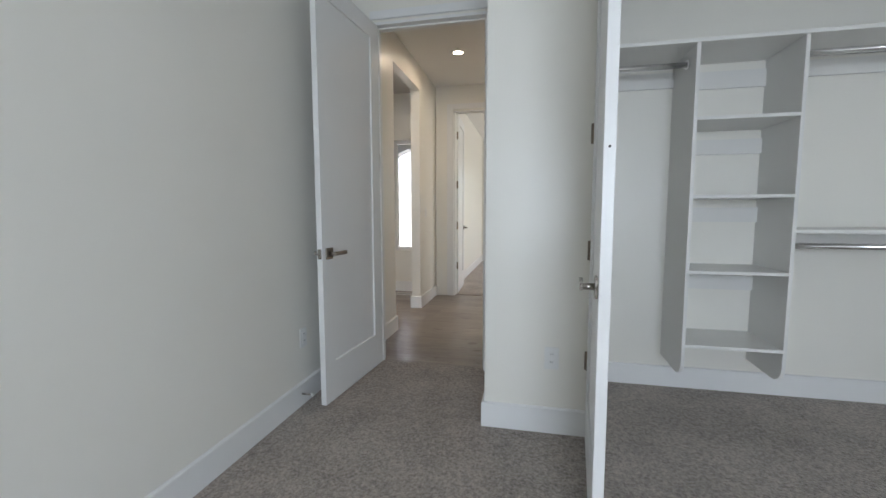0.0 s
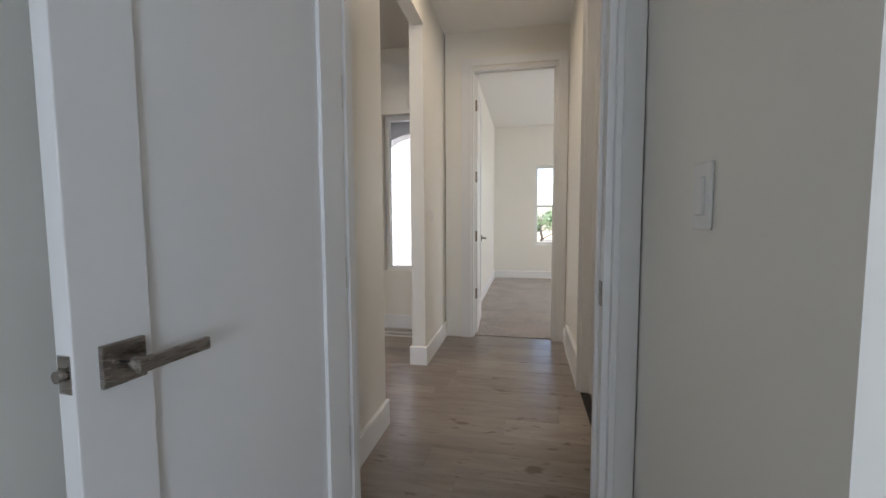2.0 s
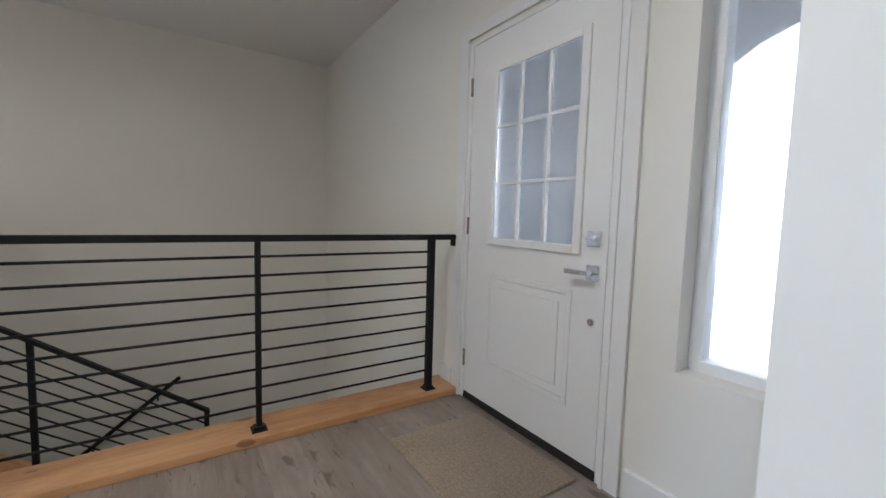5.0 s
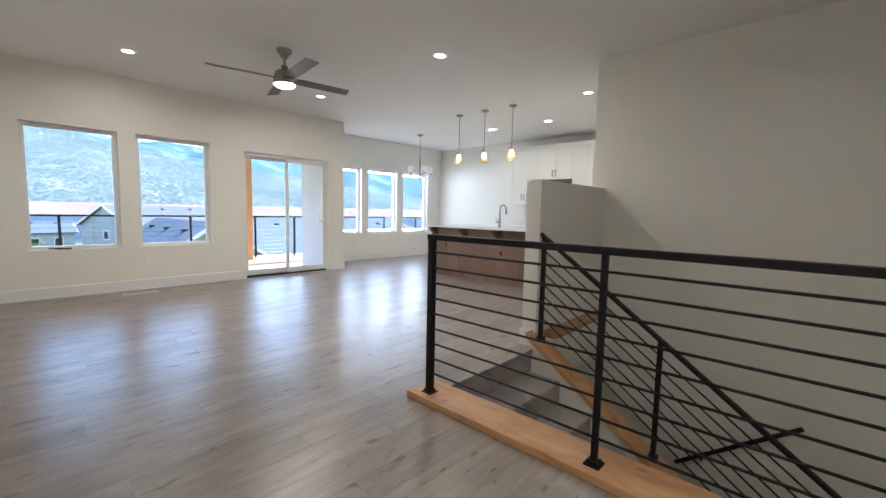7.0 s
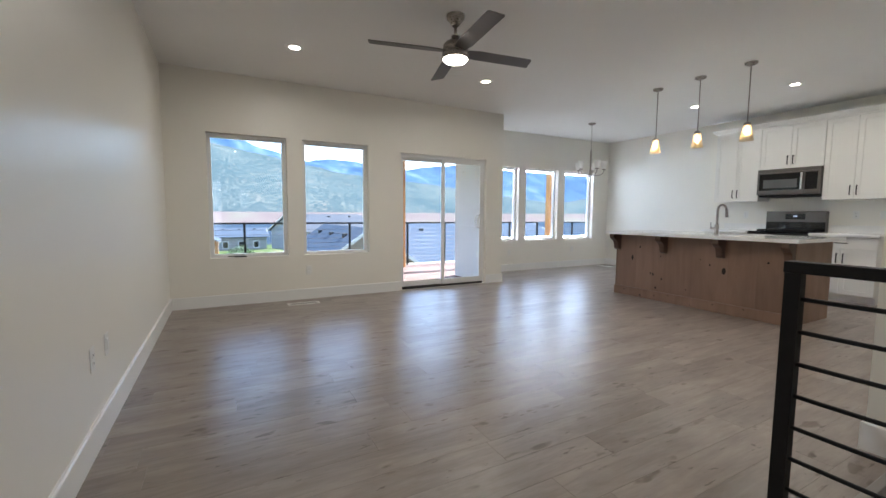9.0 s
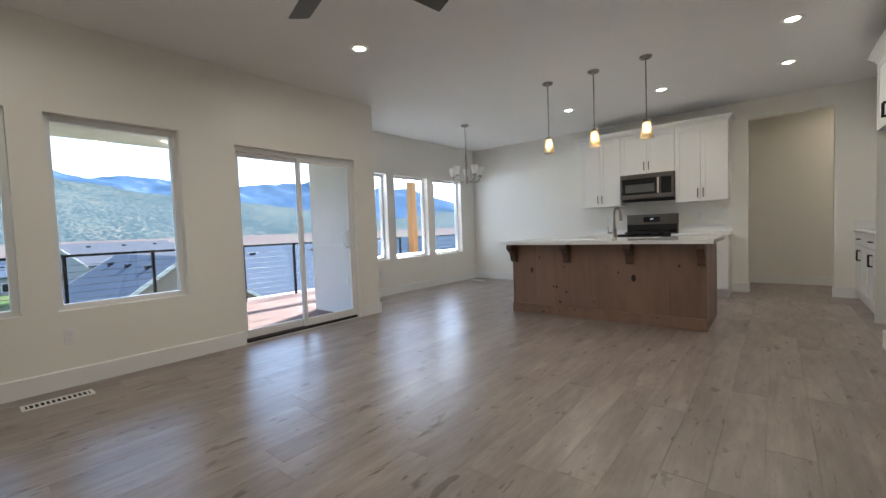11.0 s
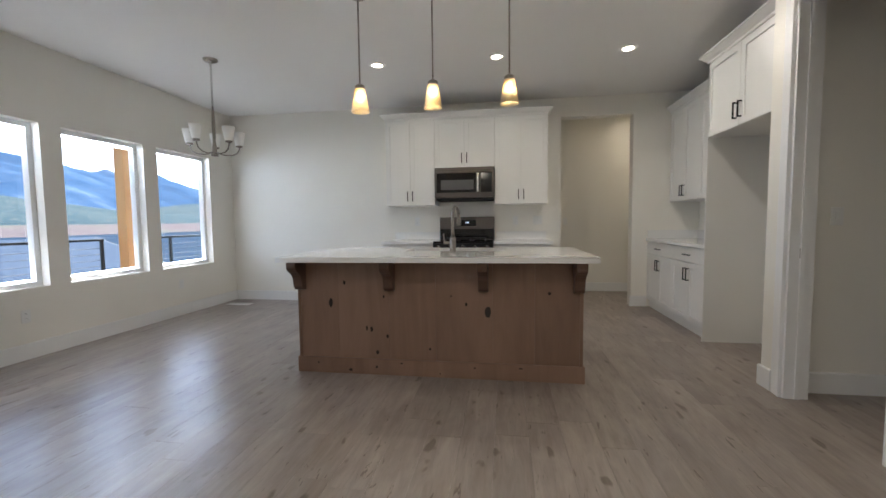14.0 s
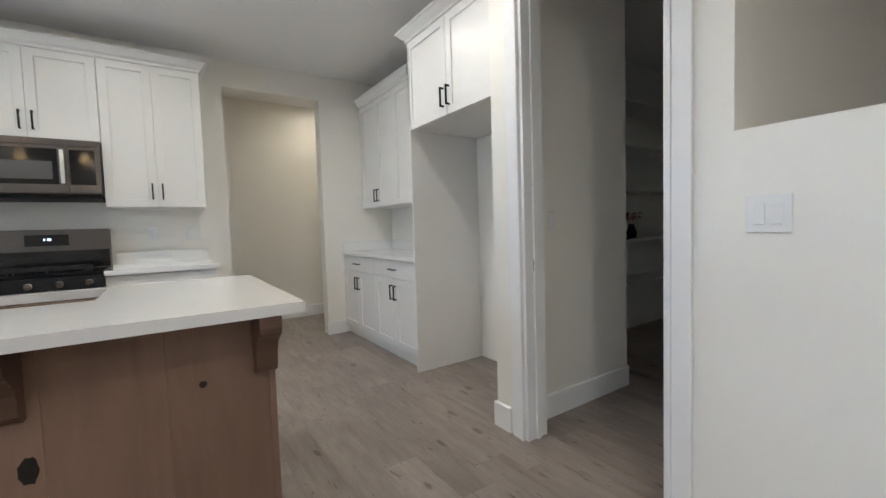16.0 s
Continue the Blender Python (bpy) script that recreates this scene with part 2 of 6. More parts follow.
def plank_material(name, dark, light, rough, grain_axis, gloss_bump=0.05, per_object=True, knots=True, gscale=9.0, flecks=False):
    """Wood with long grain, dark knots and a tone of its own for each board."""
    m, nt, b = nodes_of(name)
    st = {"x": (0.15, 1, 1), "y": (1, 0.15, 1), "z": (1, 1, 0.15)}[grain_axis]
    g = noise_tex(nt, gscale * 1.7, 6, st, 0.66, 0.9, own=per_object)
    fine = noise_tex(nt, gscale * 9, 4, tuple(s ** 1.6 for s in st), 0.6)
    w = noise_tex(nt, gscale * 0.32, 4, tuple(s ** 0.45 for s in st), 0.65, 0.4, own=per_object)
    mix = nt.nodes.new("ShaderNodeMath")
    mix.operation = "MULTIPLY_ADD"
    mix.inputs[1].default_value = 0.42
    nt.links.new(g, mix.inputs[0])
    sc = nt.nodes.new("ShaderNodeMath")
    sc.operation = "MULTIPLY"
    sc.inputs[1].default_value = 0.58
    nt.links.new(w, sc.inputs[0])
    nt.links.new(sc.outputs[0], mix.inputs[2])
    col = ramp(nt, mix.outputs[0], [(0.37, dark), (0.50, tuple((p + q) / 2 for p, q in zip(dark, light))), (0.62, light)])
    info = nt.nodes.new("ShaderNodeObjectInfo")
    isl = nt.nodes.new("ShaderNodeNewGeometry")
    hsv = nt.nodes.new("ShaderNodeHueSaturation")
    mr = nt.nodes.new("ShaderNodeMapRange")
    mr.inputs["To Min"].default_value, mr.inputs["To Max"].default_value = 0.92, 1.08
    nt.links.new(info.outputs["Random"] if per_object else isl.outputs["Random Per Island"], mr.inputs["Value"])
    nt.links.new(mr.outputs[0], hsv.inputs["Value"])
    nt.links.new(col, hsv.inputs["Color"])
    out = hsv.outputs[0]
    if knots:
        k = noise_tex(nt, 11.0, 2.0, tuple(s ** 0.4 for s in st), 0.4, own=per_object)
        kr = ramp(nt, k, [(0.675, (1, 1, 1)), (0.73, (0.46, 0.41, 0.37))])
        mul = nt.nodes.new("ShaderNodeMix")
        mul.data_type, mul.blend_type = "RGBA", "MULTIPLY"
        mul.inputs["Factor"].default_value = 0.9
        nt.links.new(out, mul.inputs["A"])
        nt.links.new(kr, mul.inputs["B"])
        out = mul.outputs["Result"]
    if flecks:
        # short dark cracks and pale brushed streaks along the grain
        for sc_, st_, lo_, hi_, c_, f_ in ((30.0, 0.24, 0.65, 0.70, (0.42, 0.37, 0.34), 0.85), (60.0, 0.09, 0.52, 0.74, (0.72, 0.69, 0.66), 0.45), (17.0, 0.12, 0.42, 0.62, (1.16, 1.15, 1.14), 0.8)):
            k = noise_tex(nt, sc_, 3.0, tuple(st_ if s < 1 else 1 for s in st), 0.6, 0.5, own=per_object)
            kr = ramp(nt, k, [(lo_, (1, 1, 1)), (hi_, c_)])
            mul = nt.nodes.new("ShaderNodeMix")
            mul.data_type, mul.blend_type = "RGBA", "MULTIPLY"
            mul.inputs["Factor"].default_value = f_
            nt.links.new(out, mul.inputs["A"])
            nt.links.new(kr, mul.inputs["B"])
            out = mul.outputs["Result"]
    nt.links.new(out, b.inputs["Base Color"])
    nt.links.new(ramp(nt, mix.outputs[0], [(0.3, (rough * 1.2,) * 3), (0.7, (rough * 0.85,) * 3)]), b.inputs["Roughness"])
    bump(nt, b, fine, gloss_bump * 2, 0.001)
    return m


M_FLOOR = plank_material("grey_oak_vinyl_plank", (0.195, 0.161, 0.138), (0.305, 0.262, 0.230), 0.31, "x", gloss_bump=0.16, flecks=True)
M_FLOOR.node_tree.nodes["Principled BSDF"].inputs["Specular IOR Level"].default_value = 0.62
M_ISLAND = plank_material("knotty_alder", (0.165, 0.096, 0.063), (0.275, 0.172, 0.117), 0.40, "z", knots=False, gscale=2.6)
# Corbels take a darker tone of the island's alder.
M_CORBEL = plank_material("dark_alder", (0.070, 0.038, 0.024), (0.125, 0.072, 0.047), 0.42, "z", knots=False, gscale=2.6)
M_OAK = plank_material("oiled_pine", (0.36, 0.17, 0.065), (0.62, 0.36, 0.17), 0.38, "y", knots=True)
M_DECK = plank_material("redwood_deck", (0.10, 0.055, 0.040), (0.19, 0.115, 0.085), 0.8, "x", knots=False)
M_POST = plank_material("orange_cedar", (0.46, 0.20, 0.045), (0.60, 0.30, 0.085), 0.5, "z", knots=False)


def carpet_material(name, a, b_):
    m, nt, b = nodes_of(name)
    n1 = noise_tex(nt, 75, 4, rough=0.75)
    n2 = noise_tex(nt, 3.2, 4)
    mul = nt.nodes.new("ShaderNodeMath")
    mul.operation = "MULTIPLY_ADD"
    mul.inputs[1].default_value = 0.8
    nt.links.new(n1, mul.inputs[0])
    sc = nt.nodes.new("ShaderNodeMath")
    sc.operation = "MULTIPLY"
    sc.inputs[1].default_value = 0.2
    nt.links.new(n2, sc.inputs[0])
    nt.links.new(sc.outputs[0], mul.inputs[2])
    nt.links.new(ramp(nt, mul.outputs[0], [(0.36, a), (0.64, b_)]), b.inputs["Base Color"])
    b.inputs["Roughness"].default_value = 0.95
    b.inputs["Sheen Weight"].default_value = 0.25
    bump(nt, b, n1, 0.9, 0.012)
    return m


M_CARPET = carpet_material("grey_beige_carpet", (0.155, 0.130, 0.113), (0.58, 0.505, 0.445))

# ---- walls, floors, ceilings ----
H = 2.80
XL0, XL1 = -1.048, -0.955          # wall between the bedroom and the great room
XN0, XN1 = -1.068, -0.963         # stub wall between hall and entry
YW = -1.37                        # window wall, inner face
YD = -2.37                        # dining windows, inner face
YF = 6.932                        # front wall, inner face
XK = -9.55                        # kitchen back wall, inner face
YS, YS1 = 3.548, 3.685            # half wall and pantry wall
XS = -5.715                       # wall behind the stairs
XJ = -5.785                       # return wall beside the sliding door
XH = 0.14                         # hall wall
XB = -1.005                       # bedroom side wall, inner face

W1, W2 = (-2.365, -1.472, 0.585, 2.097), (-3.456, -2.561, 0.585, 2.097)
SLIDE = (-5.455, -3.945, 0.0, 2.038)
D3, D4, D5 = (-6.935, -6.05, 0.618, 2.10), (-8.001, -7.12, 0.618, 2.10), (-9.07, -8.189, 0.618, 2.10)
FDOOR, FWIN = (-2.945, -1.905, 0.0, 2.15), (-1.642, -1.19, 0.587, 2.165)
B1DOOR, B2DOOR = (-0.80, 0.010, 0.0, 2.47), (-0.71, 0.045, 0.0, 2.47)
HDOOR = (4.875, 5.655, 0.0, 2.47)
PANTRY = (-6.662, -5.925, 0.0, 2.47)
NICHE = (2.525, 3.445, 0.0, 2.545)
B1WIN, B2WIN, B2SIDE = (0.2, 1.9, 0.75, 2.1), (-0.05, 0.88, 0.63, 2.08), (7.9, 9.7, 0.75, 2.1)

setting("wall_windows", slab(bmesh.new(), "x", YW - 0.16, YW, XJ + 0.144, XB, -0.3, H, [W1, W2, SLIDE]), M_WALL, "warm white painted wall with two windows and sliding door", "wall")
setting("wall_jog", slab(bmesh.new(), "y", XJ, XJ + 0.144, YD - 0.16, YW, -0.3, H), M_WALL, "short return wall beside the sliding door", "wall")
setting("wall_dining", slab(bmesh.new(), "x", YD - 0.16, YD, XK - 0.15, XJ, -0.3, H, [D3, D4, D5]), M_WALL, "warm white dining wall with three windows", "wall")
setting("wall_kitchen", slab(bmesh.new(), "y", XK - 0.15, XK, YD, 4.42, 0, H, [NICHE]), M_WALL, "warm white kitchen wall with an open passage", "wall")
setting("wall_kitchen_side", slab(bmesh.new(), "x", 4.27, 4.42, XK, -6.89, 0, H), M_WALL, "warm white wall behind the side cabinets", "wall")
setting("wall_passage", slab(slab(slab(bmesh.new(), "y", -10.90, -10.75, 2.0, 4.6, 0, H), "x", 2.0, 2.15, -10.75, XK - 0.15, 0, H), "x", 4.45, 4.6, -10.75, XK - 0.15, 0, H), M_WALL, "warm white walls of the passage behind the kitchen", "wall")
setting("wall_pantry", slab(slab(bmesh.new(), "x", YS, YS1, -6.89, XS - 0.12, 0, H, [PANTRY]), "y", -6.89, -6.775, YS1, 4.66, 0, H), M_WALL, "warm white wall round the pantry door", "wall")
setting("wall_pantry_inner", slab(slab(slab(bmesh.new(), "x", 6.80, 6.95, -7.75, XS - 0.12, 0, H), "y", -7.75, -7.62, 4.545, 6.80, 0, H), "x", 4.545, 4.66, -7.62, -6.89, 0, H), M_WALL, "plain walls inside the dark pantry", "wall")
setting("half_wall", slab(bmesh.new(), "x", YS, YS1, XS, -4.365, -0.3, 1.435), M_WALL, "painted half wall beside the stairs", "half wall")
setting("wall_stair", slab(bmesh.new(), "y", XS - 0.12, XS, YS, YF, -3.0, H), M_WALL, "tall warm white wall behind the stairs", "wall")
setting("wall_front", slab(bmesh.new(), "x", YF, YF + 0.17, XS - 0.12, XL1, -3.0, H, [FDOOR, FWIN]), M_WALL, "warm white front wall with entry door and narrow window", "wall")
setting("wall_great_room", slab(slab(slab(bmesh.new(), "y", XL0, XB, YW, 4.145, 0, H), "y", XL0, XL1, 4.145, 5.012, 0, H), "y", XL0, XL1, 5.012, 5.943, 2.53, H), M_WALL, "warm white wall between great room and bedroom", "wall")
setting("wall_hall_stub", slab(bmesh.new(), "y", XN0, XN1, 5.943, YF, 0, H), M_WALL, "short wall between hall and entry", "wall")
setting("wall_bedroom_door", slab(bmesh.new(), "x", 4.145, 4.262, XL1, 3.35, 0, H, [B1DOOR]), M_WALL, "warm white wall with the bedroom door", "wall")
setting("wall_closet", slab(slab(bmesh.new(), "y", 0.088, 0.20, 3.40, 4.145, 0, H), "x", 3.40, 3.51, 0.20, 3.35, 0, H, [(0.605, 2.75, 0, 2.47)]), M_WALL, "warm white walls round the closet", "wall")
setting("wall_bedroom_rest", slab(slab(bmesh.new(), "y", 3.35, 3.48, YW - 0.16, 4.262, 0, H), "x", YW - 0.16, YW, XB, 3.35, 0, H, [B1WIN]), M_WALL, "warm white bedroom walls with a window", "wall")
setting("wall_hall", slab(bmesh.new(), "y", XH, XH + 0.12, 4.262, 6.742, 0, H, [HDOOR]), M_WALL, "warm white hall wall with an open door", "wall")
setting("wall_hall_end", slab(bmesh.new(), "x", 6.742, 6.86, XL1, 3.4, 0, H, [B2DOOR]), M_WALL, "warm white hall end wall with the second bedroom door", "wall")
setting("wall_second_bedroom", slab(slab(slab(bmesh.new(), "y", -0.945, -0.80, 6.86, 10.85, 0, H), "x", 10.70, 10.85, -0.80, 3.4, 0, H, [B2WIN]), "y", 3.4, 3.52, 6.742, 10.85, 0, H, [B2SIDE]), M_WALL, "cream white walls of the second bedroom with windows", "wall")
setting("wall_hall_room", slab(slab(bmesh.new(), "x", 4.262, 4.38, 0.26, 2.2, 0, H), "y", 2.2, 2.3, 4.38, 6.742, 0, H), M_WALL, "plain walls of the dark room off the hall", "wall")

ceil_bm = bmesh.new()
for a in ((XJ + 0.144, 3.52, YW - 0.16, 7.10), (-10.9, XJ + 0.144, YD - 0.16, 7.10), (-0.945, 3.52, 7.10, 10.85)):
    box(ceil_bm, *a, H, H + 0.2)
setting("ceiling", ceil_bm, M_CEIL, "flat off-white painted ceiling with recessed lights", "ceiling")

# under the finished floors
sub = bmesh.new()
for a in ((-10.9, XJ, YD, YS1), (XJ, XL1, YW, YS1), (-3.12, XL1, YS1, YF), (XL1, 0.25, 4.20, 6.79), (-10.9, XS - 0.12, YS1, 6.95)):
    box(sub, *a, -0.28, -0.010)
setting("floor", sub, M_DARK, "dark floor base under the planks", "floor")
carpet = bmesh.new()
box(carpet, XB, 3.4, YW, 4.20, -0.2, 0.006, )
setting("carpet_bedroom", carpet, M_CARPET, "grey beige cut-pile bedroom carpet", "carpet")
setting("carpet_second_bedroom", blk(-0.80, 3.4, 6.80, 10.70, -0.2, 0.006), M_CARPET, "grey beige cut-pile carpet of the second bedroom", "carpet")
setting("floor_side_room", blk(0.20, 2.2, 4.38, 6.742, -0.2, -0.001), M_FLOOR, "grey wood floor of the room off the hall", "floor")

# ---- baseboards and casings ----
BH, BT = 0.14, 0.016


def base_run(axis, c, way, a0, a1, z=0.0):
    """A skirting along a wall face at c, standing out by way (+1 or -1)."""
    p = [(0, z), (way * BT, z), (way * BT, z + BH - 0.006), (way * (BT - 0.006), z + BH), (0, z + BH)]
    bm = prism(bmesh.new(), [(c + u, v) for u, v in p], "x" if axis == "x" else "y", a0, a1)
    setting("baseboard", bm, M_TRIM, "white painted baseboard", "baseboard")


base_run("x", YW, 1, SLIDE[1] + 0.012, XL0)
base_run("x", YW, 1, XJ, SLIDE[0] - 0.012)
base_run("y", XJ, -1, YD, YW + BT)
base_run("x", YD, 1, XK, XJ - BT)
base_run("y", XK, 1, YD + BT, 0.19)
base_run("y", XK, 1, 2.34, NICHE[0])
base_run("x", NICHE[0], 1, XK - 0.15, XK)
base_run("y", XK, 1, NICHE[1] - BT, 3.64)
base_run("y", -10.75, 1, 2.15, 4.45)
base_run("x", YS, -1, -6.89 - BT, PANTRY[0] - 0.11)
base_run("x", YS, -1, PANTRY[1] + 0.105, -4.365 + BT)
base_run("y", -4.365, 1, YS, YS1)
base_run("y", -6.89, -1, YS, 4.27)
base_run("y", -6.775, 1, YS1 + 0.002, 4.66)
base_run("y", XL0, -1, YW + BT, 5.012 + BT)
base_run("x", 5.012, 1, XL0, XL1)
base_run("y", XL1, 1, 4.262, 5.012 + BT)
base_run("x", 5.943, -1, XN0 - BT, XN1 + BT)
base_run("y", XN0, -1, 5.943, YF)
base_run("y", XN1, 1, 5.943, 6.742)
base_run("x", YF, -1, FDOOR[1] + 0.10, XN0 - BT)
base_run("x", YF, -1, -3.16, FDOOR[0] - 0.10)
base_run("y", XH, -1, 4.262, HDOOR[0] - 0.05)
base_run("y", XH, -1, 6.50, 6.742)
base_run("y", XB, 1, YW, 4.145)
base_run("y", 0.088, -1, 3.40 - BT, 4.145)
base_run("x", 3.40, -1, 0.088, 0.605)
base_run("x", 4.145, -1, 0.20, 3.35)
base_run("x", 10.70, -1, -0.80, 3.4)
base_run("y", -0.80, 1, 6.86, 10.70)


def casing(axis, c, way, a0, a1, top, width=0.09, sides="lrt"):
    """Flat trim with a bead round an opening, on the wall face at c."""
    bm = bmesh.new()
    d0, d1, d2 = c, c + way * 0.018, c + way * 0.026

    def bar(u0, u1, z0, z1, d):
        lo, hi = min(d0, d), max(d0, d)
        if axis == "x":
            box(bm, u0, u1, lo, hi, z0, z1, bevel=0.003)
        else:
            box(bm, lo, hi, u0, u1, z0, z1, bevel=0.003)
    if "l" in sides:
        bar(a0 - width, a0 - 0.02, 0, top + width, d1)
        bar(a0 - 0.022, a0 - 0.004, 0, top + 0.02, d2)
    if "r" in sides:
        bar(a1 + 0.02, a1 + width, 0, top + width, d1)
        bar(a1 + 0.004, a1 + 0.022, 0, top + 0.02, d2)
    bar(a0 - 0.02, a1 + 0.02, top + 0.02, top + width, d1)
    setting("trim", bm, M_TRIM, "white painted door casing", "door trim")


def jamb(axis, c0, c1, a0, a1, top):
    """The lining inside a door opening, with its stop."""
    bm = bmesh.new()
    m0, m1 = c0 + (c1 - c0) * 0.42, c0 + (c1 - c0) * 0.42 + 0.03
    for u0, u1, s0, s1 in ((a0 - 0.004, a0 + 0.014, a0 + 0.014, a0 + 0.024), (a1 - 0.014, a1 + 0.004, a1 - 0.024, a1 - 0.014)):
        for (p, q, e0, e1) in ((u0, u1, c0 - 0.003, c1 + 0.003), (s0, s1, m0, m1)):
            box(bm, *((p, q, e0, e1) if axis == "x" else (e0, e1, p, q)), 0, top)
    for z0, z1, e0, e1 in ((top - 0.014, top + 0.004, c0 - 0.003, c1 + 0.003), (top - 0.024, top - 0.014, m0, m1)):
        box(bm, *((a0, a1, e0, e1) if axis == "x" else (e0, e1, a0, a1)), z0, z1)
    setting("trim", bm, M_TRIM, "white painted door lining", "door trim")


casing("x", 4.145, -1, *B1DOOR[:2], 2.47, sides="r", width=0.075)
casing("x", 4.262, 1, *B1DOOR[:2], 2.47)
jamb("x", 4.145, 4.262, *B1DOOR[:2], 2.47)
casing("x", 6.742, -1, *B2DOOR[:2], 2.47)
jamb("x", 6.742, 6.86, *B2DOOR[:2], 2.47)
casing("y", XH, -1, *HDOOR[:2], 2.47, width=0.05)
jamb("y", XH, XH + 0.12, *HDOOR[:2], 2.47)
casing("x", YS, -1, *PANTRY[:2], 2.47)
jamb("x", YS, YS1, *PANTRY[:2], 2.47)
casing("x", YF, -1, FDOOR[0] + 0.01, FDOOR[1] - 0.01, 2.15)


# ---- inner doors ----
M_HINGE = plain("dull_bronze_nickel", (0.26, 0.22, 0.17), 0.35, 1.0, vary=0.1, scale=25)
def lever(bm, x, y, z, way, toward):
    """A square rose and a flat lever; way is the side of the leaf, toward the lever's direction along x."""
    box(bm, x - 0.033, x + 0.033, *sorted((y, y + way * 0.009)), z - 0.033, z + 0.033, bevel=0.0015)
    tube(bm, [(x, y + way * 0.009, z), (x, y + way * 0.05, z)], 0.011, 14)
    box(bm, *sorted((x - toward * 0.012, x + toward * 0.115)), *sorted((y + way * 0.043, y + way * 0.055)), z - 0.011, z + 0.011, bevel=0.002)
    return bm


def inner_door(name, label, width, height, m, handle_z=0.905, hinge_side=1, sides=(-1, 1), latched=True):
    """A tall one-panel door. Local: the hinge edge at x = 0, the leaf towards +x, thick along y."""
    d = thing(name, label, "door")
    t, st = 0.035, 0.115
    part("leaf", ring(bmesh.new(), "x", -t / 2, t / 2, 0, width, 0.012, height, (st, width - st, 0.25, height - st), bevel=0.002), M_TRIM, d)
    part("panel", blk(st - 0.002, width - st + 0.002, -t / 2 + 0.011, t / 2 - 0.011, 0.248, height - st + 0.002), M_TRIM, d)
    for way in sides:
        part("handle", lever(bmesh.new(), width - 0.065, way * t / 2, handle_z, way, -1), M_NICKEL, d, "satin nickel square lever handle")
    if latched:
        bm = blk(width - 0.001, width + 0.0015, -0.012, 0.012, handle_z - 0.028, handle_z + 0.028)
        tube(bm, [(width, 0, handle_z), (width + 0.012, 0, handle_z)], 0.009, 12)
        part("latch", bm, M_NICKEL, d)
    else:
        part("catch_hole", tube(bmesh.new(), [(width - 0.004, 0, 1.335), (width + 0.0008, 0, 1.335)], 0.004, 10), M_DARK, d)
    for z in (0.40, 0.955, 1.515, height - 0.28):
        bm = blk(-0.034, 0.004, hinge_side * t / 2 - 0.003, hinge_side * t / 2 + 0.004, z - 0.05, z + 0.05)
        tube(bm, [(-0.004, hinge_side * (t / 2 + 0.006), z - 0.047), (-0.004, hinge_side * (t / 2 + 0.006), z + 0.047)], 0.0065, 10)
        box(bm, -0.0025, 0.001, -t / 2 + 0.003, t / 2 - 0.001, z - 0.05, z + 0.05)
        part("hinge", bm, M_HINGE, d, "dull bronze nickel hinge")
    d.matrix_basis = m
    return d


def aim(x0, y0, x1, y1):
    return math.degrees(math.atan2(y1 - y0, x1 - x0))


inner_door("bedroom_door", "tall white one-panel bedroom door standing open", 0.755, 2.455, pose(-0.79, 4.16, 0, 0, 0, aim(-0.79, 4.16, -0.855, 3.41)), hinge_side=-1)
inner_door("second_bedroom_door", "tall white one-panel door open into the second bedroom", 0.735, 2.455, pose(-0.685, 6.85, 0, 0, 0, 93), hinge_side=1)
inner_door("closet_door", "tall white closet door swung open beside the closet", 0.80, 2.455, pose(0.618, 3.395, 0, 0, 0, aim(0.618, 3.395, 0.538, 2.60)), hinge_side=-1, sides=(-1,), latched=False)
inner_door("hall_closet_door", "tall white one-panel hall door standing open inward", 0.75, 2.455, pose(XH + 0.138, 5.628, 0, 0, 0, -9), hinge_side=1)
tagged(part("strike_plate", blk(B1DOOR[1] - 0.017, B1DOOR[1] - 0.0135, 4.16, 4.195, 0.875, 0.945, bevel=0.001), M_NICKEL), "satin nickel strike plate on the bedroom door jamb", "strike plate")
tagged(part("strike_plate", blk(PANTRY[0] + 0.0135, PANTRY[0] + 0.017, YS + 0.055, YS + 0.09, 0.91, 0.97, bevel=0.001), M_NICKEL), "dark nickel strike plate on the pantry door jamb", "strike plate")
ds = thing("door_stop", "small nickel door stop on the bedroom baseboard", "door stop", at=(XB + 0.016, 3.40, 0.075))
part("rod", tube(bmesh.new(), [(XB + 0.016, 3.40, 0.075), (XB + 0.075, 3.40, 0.075)], 0.006, 10), M_NICKEL, ds)
part("tip", tube(bmesh.new(), [(XB + 0.075, 3.40, 0.075), (XB + 0.088, 3.40, 0.075)], 0.010, 12), M_PLASTIC, ds, "white rubber tip")


